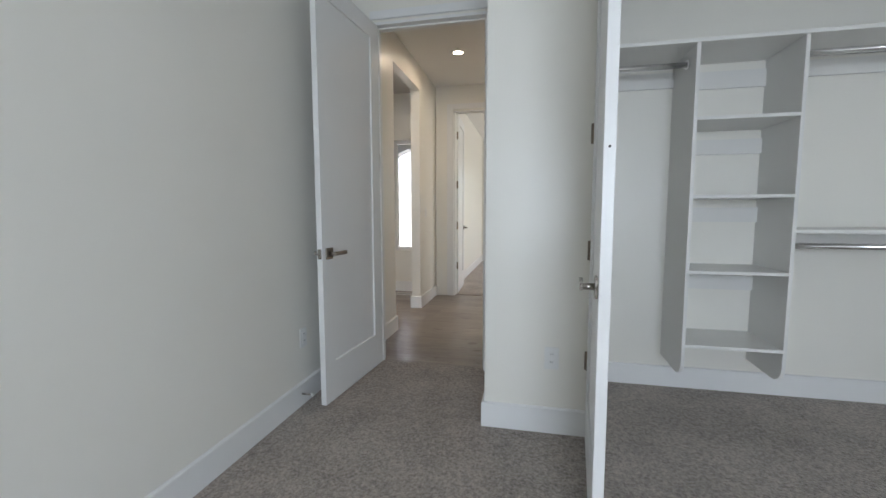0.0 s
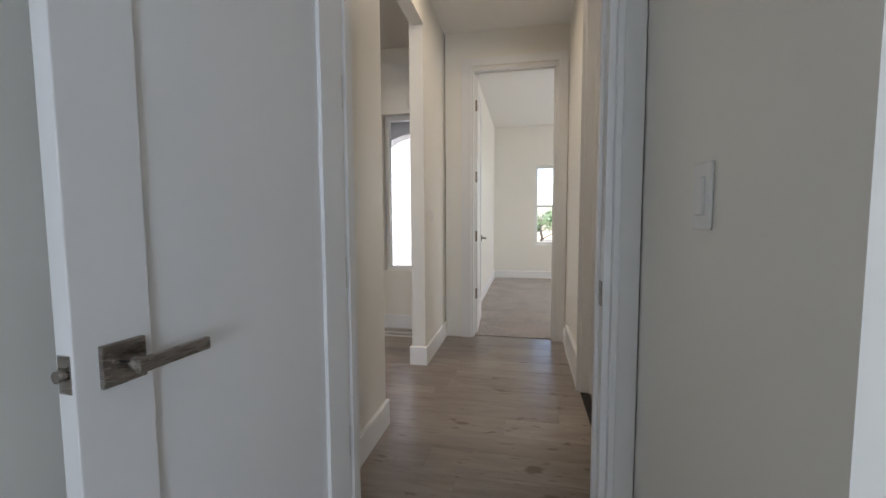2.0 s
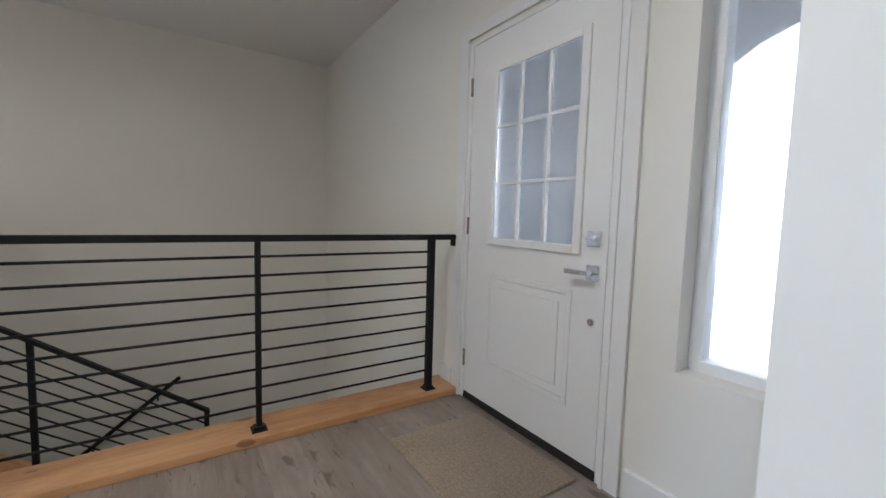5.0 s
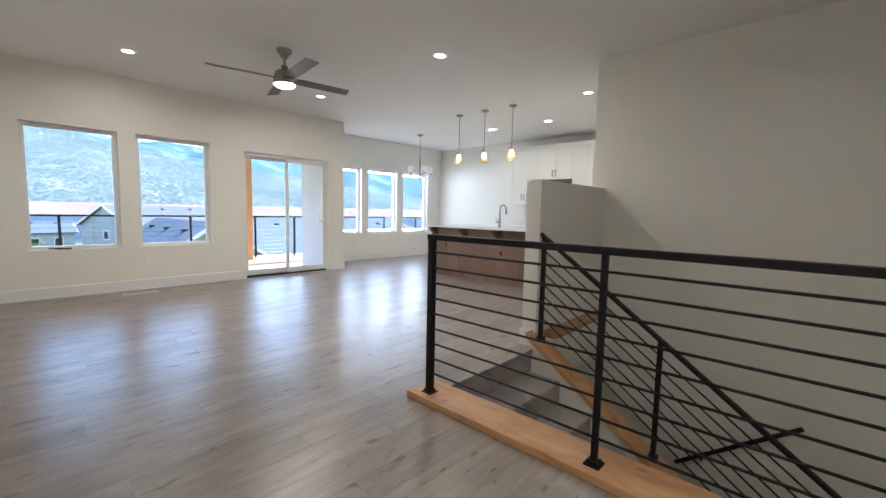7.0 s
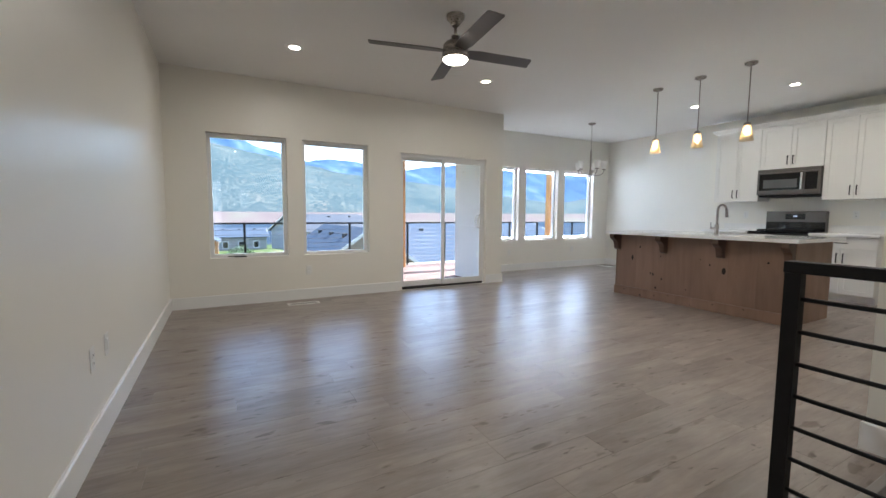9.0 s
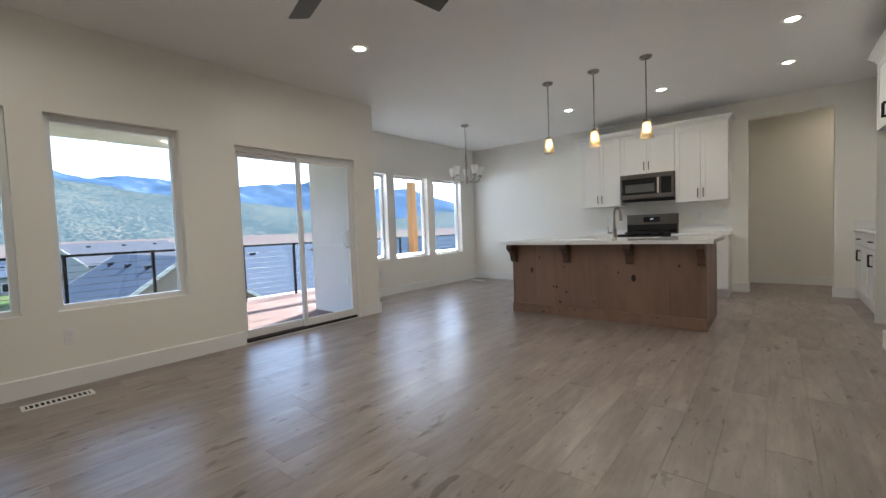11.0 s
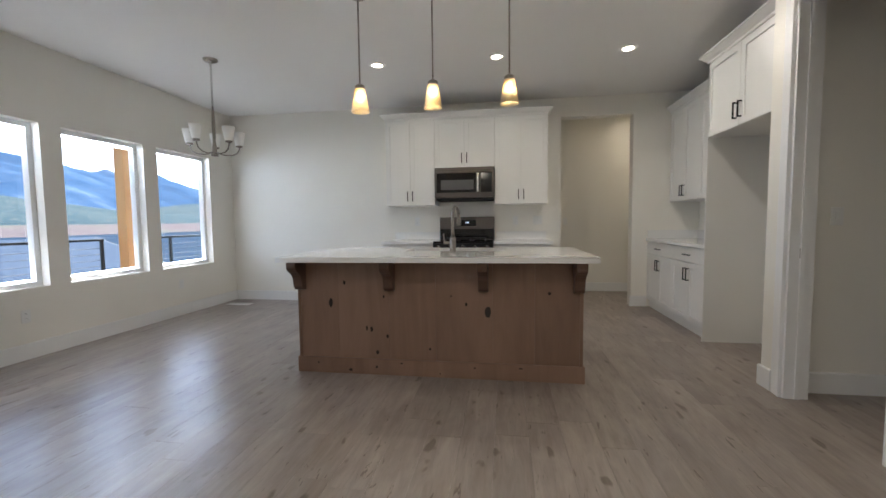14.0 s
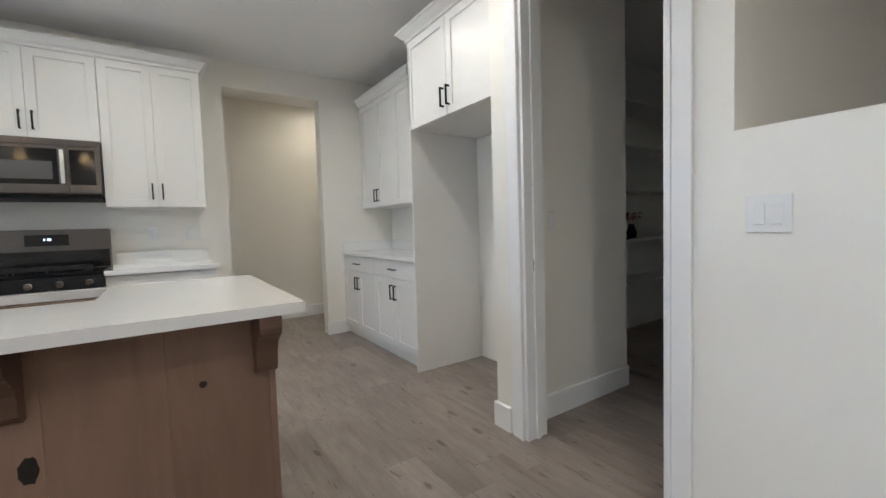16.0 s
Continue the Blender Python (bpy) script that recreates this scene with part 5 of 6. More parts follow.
def island():
    i = thing("kitchen_island", "knotty alder kitchen island base with carved corbels", "kitchen island", at=(-7.15, 1.25, 0))
    f, b, y0, y1 = -6.745, -7.60, 0.18, 2.325
    hole = (-7.64, -7.20, 0.915, 1.775)
    part("body", blk(b, f - 0.02, y0 + 0.02, y1 - 0.02, 0.0, 0.66), M_ISLAND, i)
    widths = [0.33, 0.40, 0.36, 0.42, 0.30, 0.335]
    y = y0
    for w in widths:
        part("board", blk(f - 0.02, f, y + 0.0004, y + w - 0.0004, 0.12, 0.874, bevel=0.0008), M_ISLAND, i)
        y += w
    for yy in (y0, y1):
        s = 1 if yy == y1 else -1
        part("side_panel", blk(b, f - 0.001, *sorted((yy - s * 0.02, yy)), 0.0, 0.874), M_ISLAND, i)
    part("back_panel", blk(b, b + 0.02, y0 + 0.02, y1 - 0.02, 0.66, 0.874), M_ISLAND, i)
    for yy in (y0 - 0.003, y1 - 0.027):
        part("corner_strip", blk(f - 0.001, f + 0.007, yy + 0.002, yy + 0.026, 0.12, 0.874, bevel=0.002), M_ISLAND, i)
    part("plinth", blk(f - 0.03, f + 0.016, y0 - 0.012, y1 + 0.012, 0.0, 0.122, bevel=0.003), M_ISLAND, i)
    knot_spots(i, f + 0.0004, ((0.447, 0.547, 0.016, 0.036), (0.733, 0.357, 0.008, 0.018), (0.77, 0.349, 0.011, 0.020), (0.87, 0.602, 0.007, 0.012), (0.894, 0.298, 0.010, 0.015),
                               (0.814, 0.171, 0.013, 0.016), (1.384, 0.614, 0.006, 0.007), (1.497, 0.555, 0.009, 0.014), (1.654, 0.499, 0.023, 0.045), (2.091, 0.644, 0.012, 0.012), (1.223, 0.209, 0.010, 0.008), (0.559, 0.706, 0.011, 0.016)))
    knot_spots(i, f + 0.0164, ((0.81, 0.062, 0.010, 0.009), (0.60, 0.032, 0.016, 0.011), (1.004, 0.096, 0.011, 0.005), (1.89, 0.094, 0.014, 0.005), (1.557, 0.085, 0.009, 0.005), (1.30, 0.03, 0.006, 0.005), (0.34, 0.08, 0.008, 0.006)))
    o = f
    prof = [(o, 0.874), (o + 0.164, 0.874), (o + 0.166, 0.836), (o + 0.158, 0.818), (o + 0.140, 0.803), (o + 0.118, 0.790), (o + 0.092, 0.770), (o + 0.076, 0.742), (o + 0.069, 0.706), (o + 0.064, 0.680), (o + 0.048, 0.660), (o + 0.026, 0.652), (o, 0.652)]
    for yc in (0.214, 0.925, 1.625, 2.288):
        part("corbel", prism(bmesh.new(), prof[::-1], "y", yc - 0.035, yc + 0.035), M_CORBEL, i, "carved corbel in darker alder")
    ct = thing("island_countertop", "white quartz countertop on the island", "countertop", at=(-7.1, 1.25, 0.876))
    t = bmesh.new()
    X0, X1, Y0_, Y1_ = -7.70, -6.575, 0.095, 2.40
    box(t, X0, hole[0], Y0_, Y1_, 0.876, 0.914)
    box(t, hole[1], X1, Y0_, Y1_, 0.876, 0.914)
    box(t, hole[0], hole[1], Y0_, hole[2], 0.876, 0.914)
    box(t, hole[0], hole[1], hole[3], Y1_, 0.876, 0.914)
    part("slab", t, M_QUARTZ, ct)
    s = thing("kitchen_sink", "stainless undermount sink in the island", "sink", at=(-7.42, 1.345, 0.70))
    w = bmesh.new()
    h0, h1, h2, h3 = hole
    box(w, h0 - 0.012, h1 + 0.012, h2 - 0.012, h3 + 0.012, 0.668, 0.674)
    for a in ((h0 - 0.012, h0 - 0.002, h2 - 0.012, h3 + 0.012), (h1 + 0.002, h1 + 0.012, h2 - 0.012, h3 + 0.012), (h0, h1, h2 - 0.012, h2 - 0.002), (h0, h1, h3 + 0.002, h3 + 0.012)):
        box(w, *a, 0.674, 0.875)
    part("bowl", w, M_NICKEL, s)
    part("drain", lathe(bmesh.new(), [(0, 0.0065), (0.03, 0.0065), (0.045, 0.009), (0.045, 0.0)], -7.42, 1.345, 0.668), M_CHROME, s)


island()


def faucet(x, y):
    f = thing("faucet", "brushed nickel gooseneck kitchen faucet", "faucet", at=(x, y, 0.914))
    z = 0.914
    part("base", lathe(bmesh.new(), [(0, 0.0), (0.030, 0.0), (0.030, 0.006), (0.025, 0.012), (0.025, 0.11), (0.021, 0.125), (0.016, 0.13), (0, 0.13)], x, y, z), M_NICKEL, f)
    pts = [(x, y, z + 0.12), (x, y, z + 0.30)]
    for k in range(1, 11):
        a = math.pi * k / 10 * 0.93
        r = 0.07
        pts.append((x - r * (1 - math.cos(a)) * 0.95, y + r * (1 - math.cos(a)) * 0.25, z + 0.30 + r * math.sin(a)))
    part("spout", tube(bmesh.new(), pts, 0.0135, 14), M_NICKEL, f)
    e = pts[-1]
    part("spray_head", tube(bmesh.new(), [e, (e[0] - 0.004, e[1] + 0.002, e[2] - 0.05), (e[0] - 0.008, e[1] + 0.003, e[2] - 0.10)], [0.015, 0.018, 0.020], 16), M_NICKEL, f)
    part("lever", tube(bmesh.new(), [(x, y - 0.02, z + 0.075), (x, y - 0.075, z + 0.075)], 0.012, 12), M_NICKEL, f)
    part("lever_arm", tube(bmesh.new(), [(x, y - 0.07, z + 0.08), (x - 0.01, y - 0.078, z + 0.15)], 0.006, 10), M_NICKEL, f)


faucet(-7.11, 1.355)

# ---- side cabinets, fridge niche, pantry ----
SY = 3.665                        # faces of the side base cabinets
PX = -7.905                       # fridge panel


def side_units():
    xs = (XK + 0.003, -8.735, PX - 0.02)
    for k in range(2):
        c = thing("base_cabinet", "white shaker base cabinet with drawer and doors", "base cabinet", "side base cabinets", at=((xs[k] + xs[k + 1]) / 2, SY, 0))
        part("body", blk(xs[k], xs[k + 1], SY, 4.268, 0.10, 0.875), M_CAB, c)
        part("toe_kick", blk(xs[k], xs[k + 1], SY + 0.02, 4.268, 0.0, 0.10), M_CAB, c)
        m = (xs[k] + xs[k + 1]) / 2
        shaker(c, SY, "y-", xs[k], xs[k + 1], 0.715, 0.872, drawer=True)
        shaker(c, SY, "y-", xs[k], m, 0.105, 0.712, "rt")
        shaker(c, SY, "y-", m, xs[k + 1], 0.105, 0.712, "lt")
    tagged(part("countertop", blk(XK + 0.002, PX - 0.021, SY - 0.04, 4.268, 0.877, 0.914, bevel=0.003), M_QUARTZ), "white quartz countertop on the side cabinets", "countertop")
    tagged(part("backsplash", box(blk(XK + 0.022, PX - 0.021, 4.248, 4.268, 0.9145, 1.02), XK + 0.002, XK + 0.022, SY - 0.02, 4.268, 0.9145, 1.02), M_QUARTZ), "low white quartz backsplash", "backsplash")
    u = thing("wall_cabinet", "white shaker wall cabinet over the side counter", "wall cabinet", at=(-8.6, 4.268, 1.385))
    uy = 3.925
    ux = XK + 0.003
    part("body", blk(ux, PX - 0.021, uy, 4.268, 1.385, UTOP), M_CAB, u)
    w = (PX - 0.021 - ux) / 4
    for k in range(4):
        shaker(u, uy, "y-", ux + w * k, ux + w * (k + 1), 1.385, UTOP, "rb" if k % 2 == 0 else "lb")
    tagged(part("crown_moulding", crown(bmesh.new(), ux, PX - 0.021, uy - 0.02, 4.268, UTOP, "S", h=0.092), M_CAB), "white crown moulding on the side wall cabinet", "crown moulding")
    p = thing("fridge_cabinet", "tall white panel and cabinet over an empty fridge space", "fridge cabinet", at=(-7.4, 3.9, 0))
    fy = 3.615
    part("side_panel", blk(PX - 0.02, PX, fy, 4.268, 0.0, 2.555), M_CAB, p)
    part("body", blk(PX, -6.892, fy + 0.02, 4.268, 1.90, 2.555), M_CAB, p)
    m = (PX - 0.02 - 6.892) / 2
    shaker(p, fy + 0.02, "y-", PX - 0.02, m, 1.90, 2.555, "rb")
    shaker(p, fy + 0.02, "y-", m, -6.893, 1.90, 2.555, "lb")
    tagged(part("crown_moulding", crown(bmesh.new(), PX - 0.02, -6.893, fy, 4.268, 2.555, "SW"), M_CAB), "white crown moulding over the fridge space", "crown moulding")


side_units()

ps = thing("pantry_shelves", "white wire-free pantry shelves on the wall", "shelves", at=(-7.45, 5.8, 0.5))
for z in (0.575, 0.98, 1.45, 1.85, 2.25):
    part("shelf", blk(-7.619, -7.27, 4.67, 6.78, z - 0.018, z, bevel=0.002), M_CAB, ps)
cm = thing("coffee_maker", "small dark coffee maker on the pantry shelf", "coffee maker", at=(-7.42, 5.55, 0.98))
part("body", box(blk(-7.52, -7.32, 5.42, 5.62, 0.98, 1.0, bevel=0.004), -7.52, -7.45, 5.42, 5.62, 1.0, 1.25, bevel=0.01), M_BLACK, cm)
part("jug", lathe(bmesh.new(), [(0, 0), (0.05, 0), (0.06, 0.04), (0.05, 0.11), (0.035, 0.13), (0, 0.13)], -7.385, 5.52, 1.0, 18), M_DARKGLASS, cm)
vs = thing("flower_vase", "dark vase with dried flowers on the pantry shelf", "vase", at=(-7.42, 5.80, 0.98))
part("vase", lathe(bmesh.new(), [(0, 0), (0.04, 0), (0.05, 0.06), (0.025, 0.12), (0.03, 0.14), (0, 0.14)], -7.42, 5.80, 0.98, 18), M_BLACK, vs)
fl = bmesh.new()
rr = random.Random(3)
for k in range(40):
    a, b, r = rr.uniform(0, 6.28), rr.uniform(0.1, 1.2), rr.uniform(0.03, 0.09)
    c = Vector((-7.42 + r * math.cos(a), 5.80 + r * math.sin(a), 1.15 + r * b))
    q = Vector((rr.uniform(-1, 1), rr.uniform(-1, 1), rr.uniform(0, 1))).normalized() * 0.018
    o = q.orthogonal().normalized() * 0.012
    fl.faces.new([fl.verts.new(c + v) for v in (-q, o, q, -o)])
part("flowers", fl, plain("dried_flowers", (0.25, 0.10, 0.07), 0.8, vary=0.4, scale=40), vs, "dull red dried flowers")


# ---- deck ----
DZ = -0.05
dk = thing("deck", "redwood board deck behind the house", "deck", kind="structure", at=(-6, -4, DZ))
part("joists", blk(-12.0, 0.6, -4.66, -1.55, DZ - 0.3, DZ - 0.03), M_DARK, dk)
rows_y = [-4.66 + 0.146 * k for k in range(21)]
for k, y in enumerate(rows_y):
    x1 = 0.6
    x0 = -12.0
    cuts = [x0, -9.1 + 0.9 * (k % 3), -5.0 - 0.7 * (k % 2), x1]
    for a, b in zip(cuts, cuts[1:]):
        if y > YD - 0.22:
            a = max(a, XJ + 0.15)
        if b - a > 0.05:
            part("board", blk(a + 0.002, b - 0.002, y + 0.003, y + 0.140, DZ - 0.028, DZ, bevel=0.003), M_DECK, dk)
part("edge_board", blk(-12.0, 0.6, -4.80, -4.665, DZ - 0.3, DZ + 0.004), plain("pale_fascia", (0.72, 0.66, 0.58), 0.7), dk)


def deck_rail():
    r = thing("deck_railing", "black metal deck railing with horizontal cables", "railing", at=(-6, -4.55, DZ))
    y = -4.56
    for x in (-11.7, -10.7, -9.70, -9.36, -8.4, -7.43, -6.41, -5.42, -4.05, -3.04, -1.98, -0.95):
        part("post", blk(x - 0.02, x + 0.02, y - 0.02, y + 0.02, DZ, 0.93, bevel=0.002), M_BLACK, r)
    for x0, x1 in ((-12.0, -9.68), (-9.38, 0.6)):
        part("top_rail", blk(x0, x1, y - 0.03, y + 0.03, 0.925, 0.96, bevel=0.004), M_BLACK, r)
        for k in range(9):
            z = 0.06 + 0.094 * k
            part("cable", tube(bmesh.new(), [(x0, y, z), (x1, y, z)], 0.004, 6), M_STEEL, r, "grey steel cable")


deck_rail()
for x in (-5.13, -9.55):
    tagged(part("deck_post", blk(x - 0.085, x + 0.085, -4.36, -4.19, DZ, 2.50 if x > -6 else 2.62, bevel=0.006), M_POST), "orange stained square cedar post on the deck", "post")
tagged(part("deck_beam", blk(-12.0, XJ + 0.16, -4.37, -4.18, 2.62, 2.80, bevel=0.005), M_POST), "orange stained cedar beam over the deck", "beam", "", "structure")
# First box: unseen eave, added to keep sun off the dining floor.
setting("soffit", box(blk(-12.0, XJ + 0.144, -3.15, YD - 0.165, 2.80, 2.95), XJ + 0.168, 3.6, -4.38, -1.535, 2.50, 2.65), plain("white_soffit", (0.80, 0.79, 0.77), 0.7), "white soffit over the deck with an added dining eave", "soffit")
setting("wall_exterior", slab(slab(bmesh.new(), "y", XJ + 0.146, XJ + 0.166, YD - 0.30, YW - 0.162, DZ, H), "x", YD - 0.31, YD - 0.165, XJ, XJ + 0.144, DZ, H), M_STUCCO, "white stucco outer wall by the deck", "wall")
ob_ = plate("outdoor_outlet", "white weatherproof outlet box on the stucco wall", "outlet", pose(XJ + 0.166, -1.86, 0.44, 0, 0, 90), "switch")
setting("roof", box(blk(-11.0, 3.7, -2.6, 7.15, 3.01, 3.15), -0.95, 3.7, 7.15, 11.0, 3.01, 3.15), plain("dark_roof", (0.06, 0.06, 0.065), 0.8), "dark flat roof closing the house", "roof")

# ---- front porch ----
setting("porch_floor", blk(-3.6, -0.95, YF + 0.171, 9.2, -0.25, -0.06), plain("concrete", (0.42, 0.41, 0.39), 0.85, vary=0.1, scale=4, bscale=60, bstr=0.3), "pale concrete porch slab", "porch")
arch = bmesh.new()
ay = 8.35
pts_ = [(-3.6, 3.0), (-3.6, -0.2), (-2.32, -0.2), (-2.32, 1.75)]
for k in range(1, 12):
    a = math.pi - math.pi * k / 12
    pts_.append((-1.66 + 0.66 * math.cos(a), 1.75 + 0.52 * math.sin(a)))
pts_ += [(-1.0, 1.75), (-1.0, -0.2), (-0.95, -0.2), (-0.95, 3.0)]
prism(arch, pts_, "y", ay, ay + 0.25)
setting("porch_arch", arch, M_STUCCO, "white stucco porch arch", "arch")
setting("porch_ceiling", blk(-3.6, -0.95, YF + 0.171, ay, 2.62, 2.75), M_STUCCO, "grey stucco porch ceiling", "ceiling")
setting("porch_wall", blk(-3.75, -3.601, YF + 0.171, ay + 0.25, -0.25, 3.0), M_STUCCO, "white stucco porch wall", "wall")

setting("garage_wall", blk(-6.0, -0.96, 10.6, 10.75, -1.4, 2.9), plain("pale_grey_stucco", (0.58, 0.58, 0.58), 0.9, vary=0.04, scale=2, bscale=70, bstr=0.4, bdist=0.004), "pale grey stucco wall across the porch", "wall")


# ---- distance ----
def terrain_material(name, cols, scale, scale2, rough=0.95):
    m, nt, b = nodes_of(name)
    n1 = noise_tex(nt, scale, 8, (1, 0.4, 0.7), rough=0.7)
    n2 = noise_tex(nt, scale2, 5)
    ad = nt.nodes.new("ShaderNodeMath")
    ad.operation = "MULTIPLY_ADD"
    ad.inputs[1].default_value = 0.65
    sc = nt.nodes.new("ShaderNodeMath")
    sc.operation = "MULTIPLY"
    sc.inputs[1].default_value = 0.35
    nt.links.new(n1, ad.inputs[0])
    nt.links.new(n2, sc.inputs[0])
    nt.links.new(sc.outputs[0], ad.inputs[2])
    nt.links.new(ramp(nt, ad.outputs[0], cols), b.inputs["Base Color"])
    b.inputs["Roughness"].default_value = rough
    b.inputs["Specular IOR Level"].default_value = 0.0
    return m


def hillside_material(name):
    """Hazed pale sage slopes dotted with dark junipers, thicker in drifts."""
    m, nt, b = nodes_of(name)
    g = nt.nodes.new("ShaderNodeNewGeometry")
    mp = nt.nodes.new("ShaderNodeMapping")
    mp.inputs["Scale"].default_value = (1, 0.45, 1)
    nt.links.new(g.outputs["Position"], mp.inputs["Vector"])
    v = nt.nodes.new("ShaderNodeTexVoronoi")
    v.inputs["Scale"].default_value, v.inputs["Randomness"].default_value = 0.19, 1.0
    nt.links.new(mp.outputs[0], v.inputs["Vector"])
    drift = noise_tex(nt, 0.006, 6, (1, 0.5, 1), 0.65)
    ad = nt.nodes.new("ShaderNodeMath")
    ad.operation = "MULTIPLY_ADD"
    ad.inputs[1].default_value = -0.95
    nt.links.new(drift, ad.inputs[0])
    nt.links.new(v.outputs["Distance"], ad.inputs[2])
    spots = ramp(nt, ad.outputs[0], [(0.0, (0, 0, 0)), (0.16, (1, 1, 1))])
    # Blue haze and its low contrast are put into both colours.
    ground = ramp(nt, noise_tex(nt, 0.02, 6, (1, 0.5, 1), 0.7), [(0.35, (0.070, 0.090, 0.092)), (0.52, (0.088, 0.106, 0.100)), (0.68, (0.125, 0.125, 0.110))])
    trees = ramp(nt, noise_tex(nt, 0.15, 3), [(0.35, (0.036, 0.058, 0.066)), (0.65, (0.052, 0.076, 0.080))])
    mix = nt.nodes.new("ShaderNodeMix")
    mix.data_type = "RGBA"
    nt.links.new(spots, mix.inputs["Factor"])
    nt.links.new(trees, mix.inputs["A"])
    nt.links.new(ground, mix.inputs["B"])
    nt.links.new(mix.outputs["Result"], b.inputs["Base Color"])
    b.inputs["Roughness"].default_value = 0.95
    b.inputs["Specular IOR Level"].default_value = 0.0
    return m


M_HILL = hillside_material("hazy_juniper_hillside")
M_FIELD = terrain_material("dry_field", [(0.40, (0.081, 0.081, 0.045)), (0.55, (0.144, 0.122, 0.085)), (0.68, (0.180, 0.126, 0.104))], 0.05, 0.01)
# Distance haze is put into the mountain's blue base colour.
M_MOUNT = terrain_material("haze_blue_mountain", [(0.38, (0.034, 0.064, 0.112)), (0.53, (0.056, 0.096, 0.155)), (0.66, (0.15, 0.19, 0.25))], 0.006, 0.0012)
M_LAKE = terrain_material("lake_water", [(0.3, (0.022, 0.036, 0.054)), (0.5, (0.029, 0.045, 0.066)), (0.7, (0.042, 0.060, 0.082))], 0.05, 0.006)
M_SHORE = terrain_material("red_mud_shore", [(0.38, (0.100, 0.084, 0.080)), (0.5, (0.122, 0.100, 0.094)), (0.62, (0.118, 0.116, 0.092))], 0.02, 0.004)
M_ROOF = [plain("blue_grey_roof", (0.066, 0.084, 0.110), 0.8, vary=0.12, scale=2, bscale=8, bstr=0.4, bdist=0.02), plain("grey_roof", (0.075, 0.082, 0.095), 0.8, vary=0.12, scale=2, bscale=8, bstr=0.4, bdist=0.02)]
M_SIDE = [plain("white_siding", (0.30, 0.30, 0.29), 0.7), plain("tan_siding", (0.300, 0.234, 0.180), 0.7), plain("orange_siding", (0.450, 0.225, 0.090), 0.7)]
M_FASCIA = plain("pale_fascia_paint", (0.62, 0.57, 0.50), 0.7)
for m_ in M_ROOF + M_SIDE + [M_FASCIA]:
    m_.node_tree.nodes["Principled BSDF"].inputs["Specular IOR Level"].default_value = 0.0
M_GRASS = terrain_material("yard_grass", [(0.40, (0.058, 0.101, 0.036)), (0.52, (0.082, 0.101, 0.048)), (0.64, (0.192, 0.168, 0.120))], 0.4, 0.05)


def ridge(name, material, base, x0, x1, y0, y1, nx, ny, height, label, kind, seed):
    """A hillside that rises from y0 to its crest near y1."""
    xs = np.linspace(x0, x1, nx)
    verts, faces = [], []
    for j in range(ny):
        f = j / (ny - 1)
        for i, x in enumerate(xs):
            h = height(x, f) * f ** 0.9
            n = noise.fractal(Vector((x / 420 + seed, f * 3 + seed, 0.3)), 0.9, 2.1, 6)
            n2 = noise.fractal(Vector((x / 90 + seed, f * 9, 1.3)), 0.8, 2.1, 4)
            verts.append((x, y0 + (y1 - y0) * f, base + h * (1 + 0.10 * n) + 5 * n2 * f))
    for j in range(ny - 1):
        for i in range(nx - 1):
            k = j * nx + i
            faces.append((k, k + 1, k + nx + 1, k + nx))
    me = bpy.data.meshes.new(name)
    me.from_pydata(verts, [], faces)
    for p in me.polygons:
        p.use_smooth = True
    me.materials.append(material)
    return tagged(new(name, me), label, kind, "", "structure")


setting("ground", box(box(bmesh.new(), -48, 300, -105, 6.9, -6.8, -6.6), -300, 300, 11.0, 600, -1.6, -1.4), M_GRASS, "grassy yards sloping below the house", "ground")
setting("ground_far", blk(-4500, 4500, -4800, 4500, -13.0, -12.6), M_FIELD, "dry land reaching the horizon", "ground")
setting("water", blk(-3000, 1500, -640, -15, -12.55, -12.4), M_LAKE, "blue grey lake below the houses", "lake")
setting("shore", prism(bmesh.new(), [(-640, -12.5), (-640, -12.2), (-700, -6), (-790, 6), (-790, -12.5)], "x", -3200, 2500), M_SHORE, "reddish mud flats along the lake", "shore")
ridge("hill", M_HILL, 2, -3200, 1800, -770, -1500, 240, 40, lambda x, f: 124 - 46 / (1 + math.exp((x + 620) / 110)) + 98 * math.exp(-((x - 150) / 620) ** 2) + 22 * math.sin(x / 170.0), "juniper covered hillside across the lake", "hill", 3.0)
ridge("mountain", M_MOUNT, -12, -4600, 3000, -2300, -3800, 240, 30, lambda x, f: 525 + 165 * math.exp(-((x - 500) / 800) ** 2) + 45 * math.sin(x / 610.0 + 0.6) + 35 * math.sin(x / 230.0), "far mountains tinted haze blue, with pale snow streaks", "mountain", 8.0)


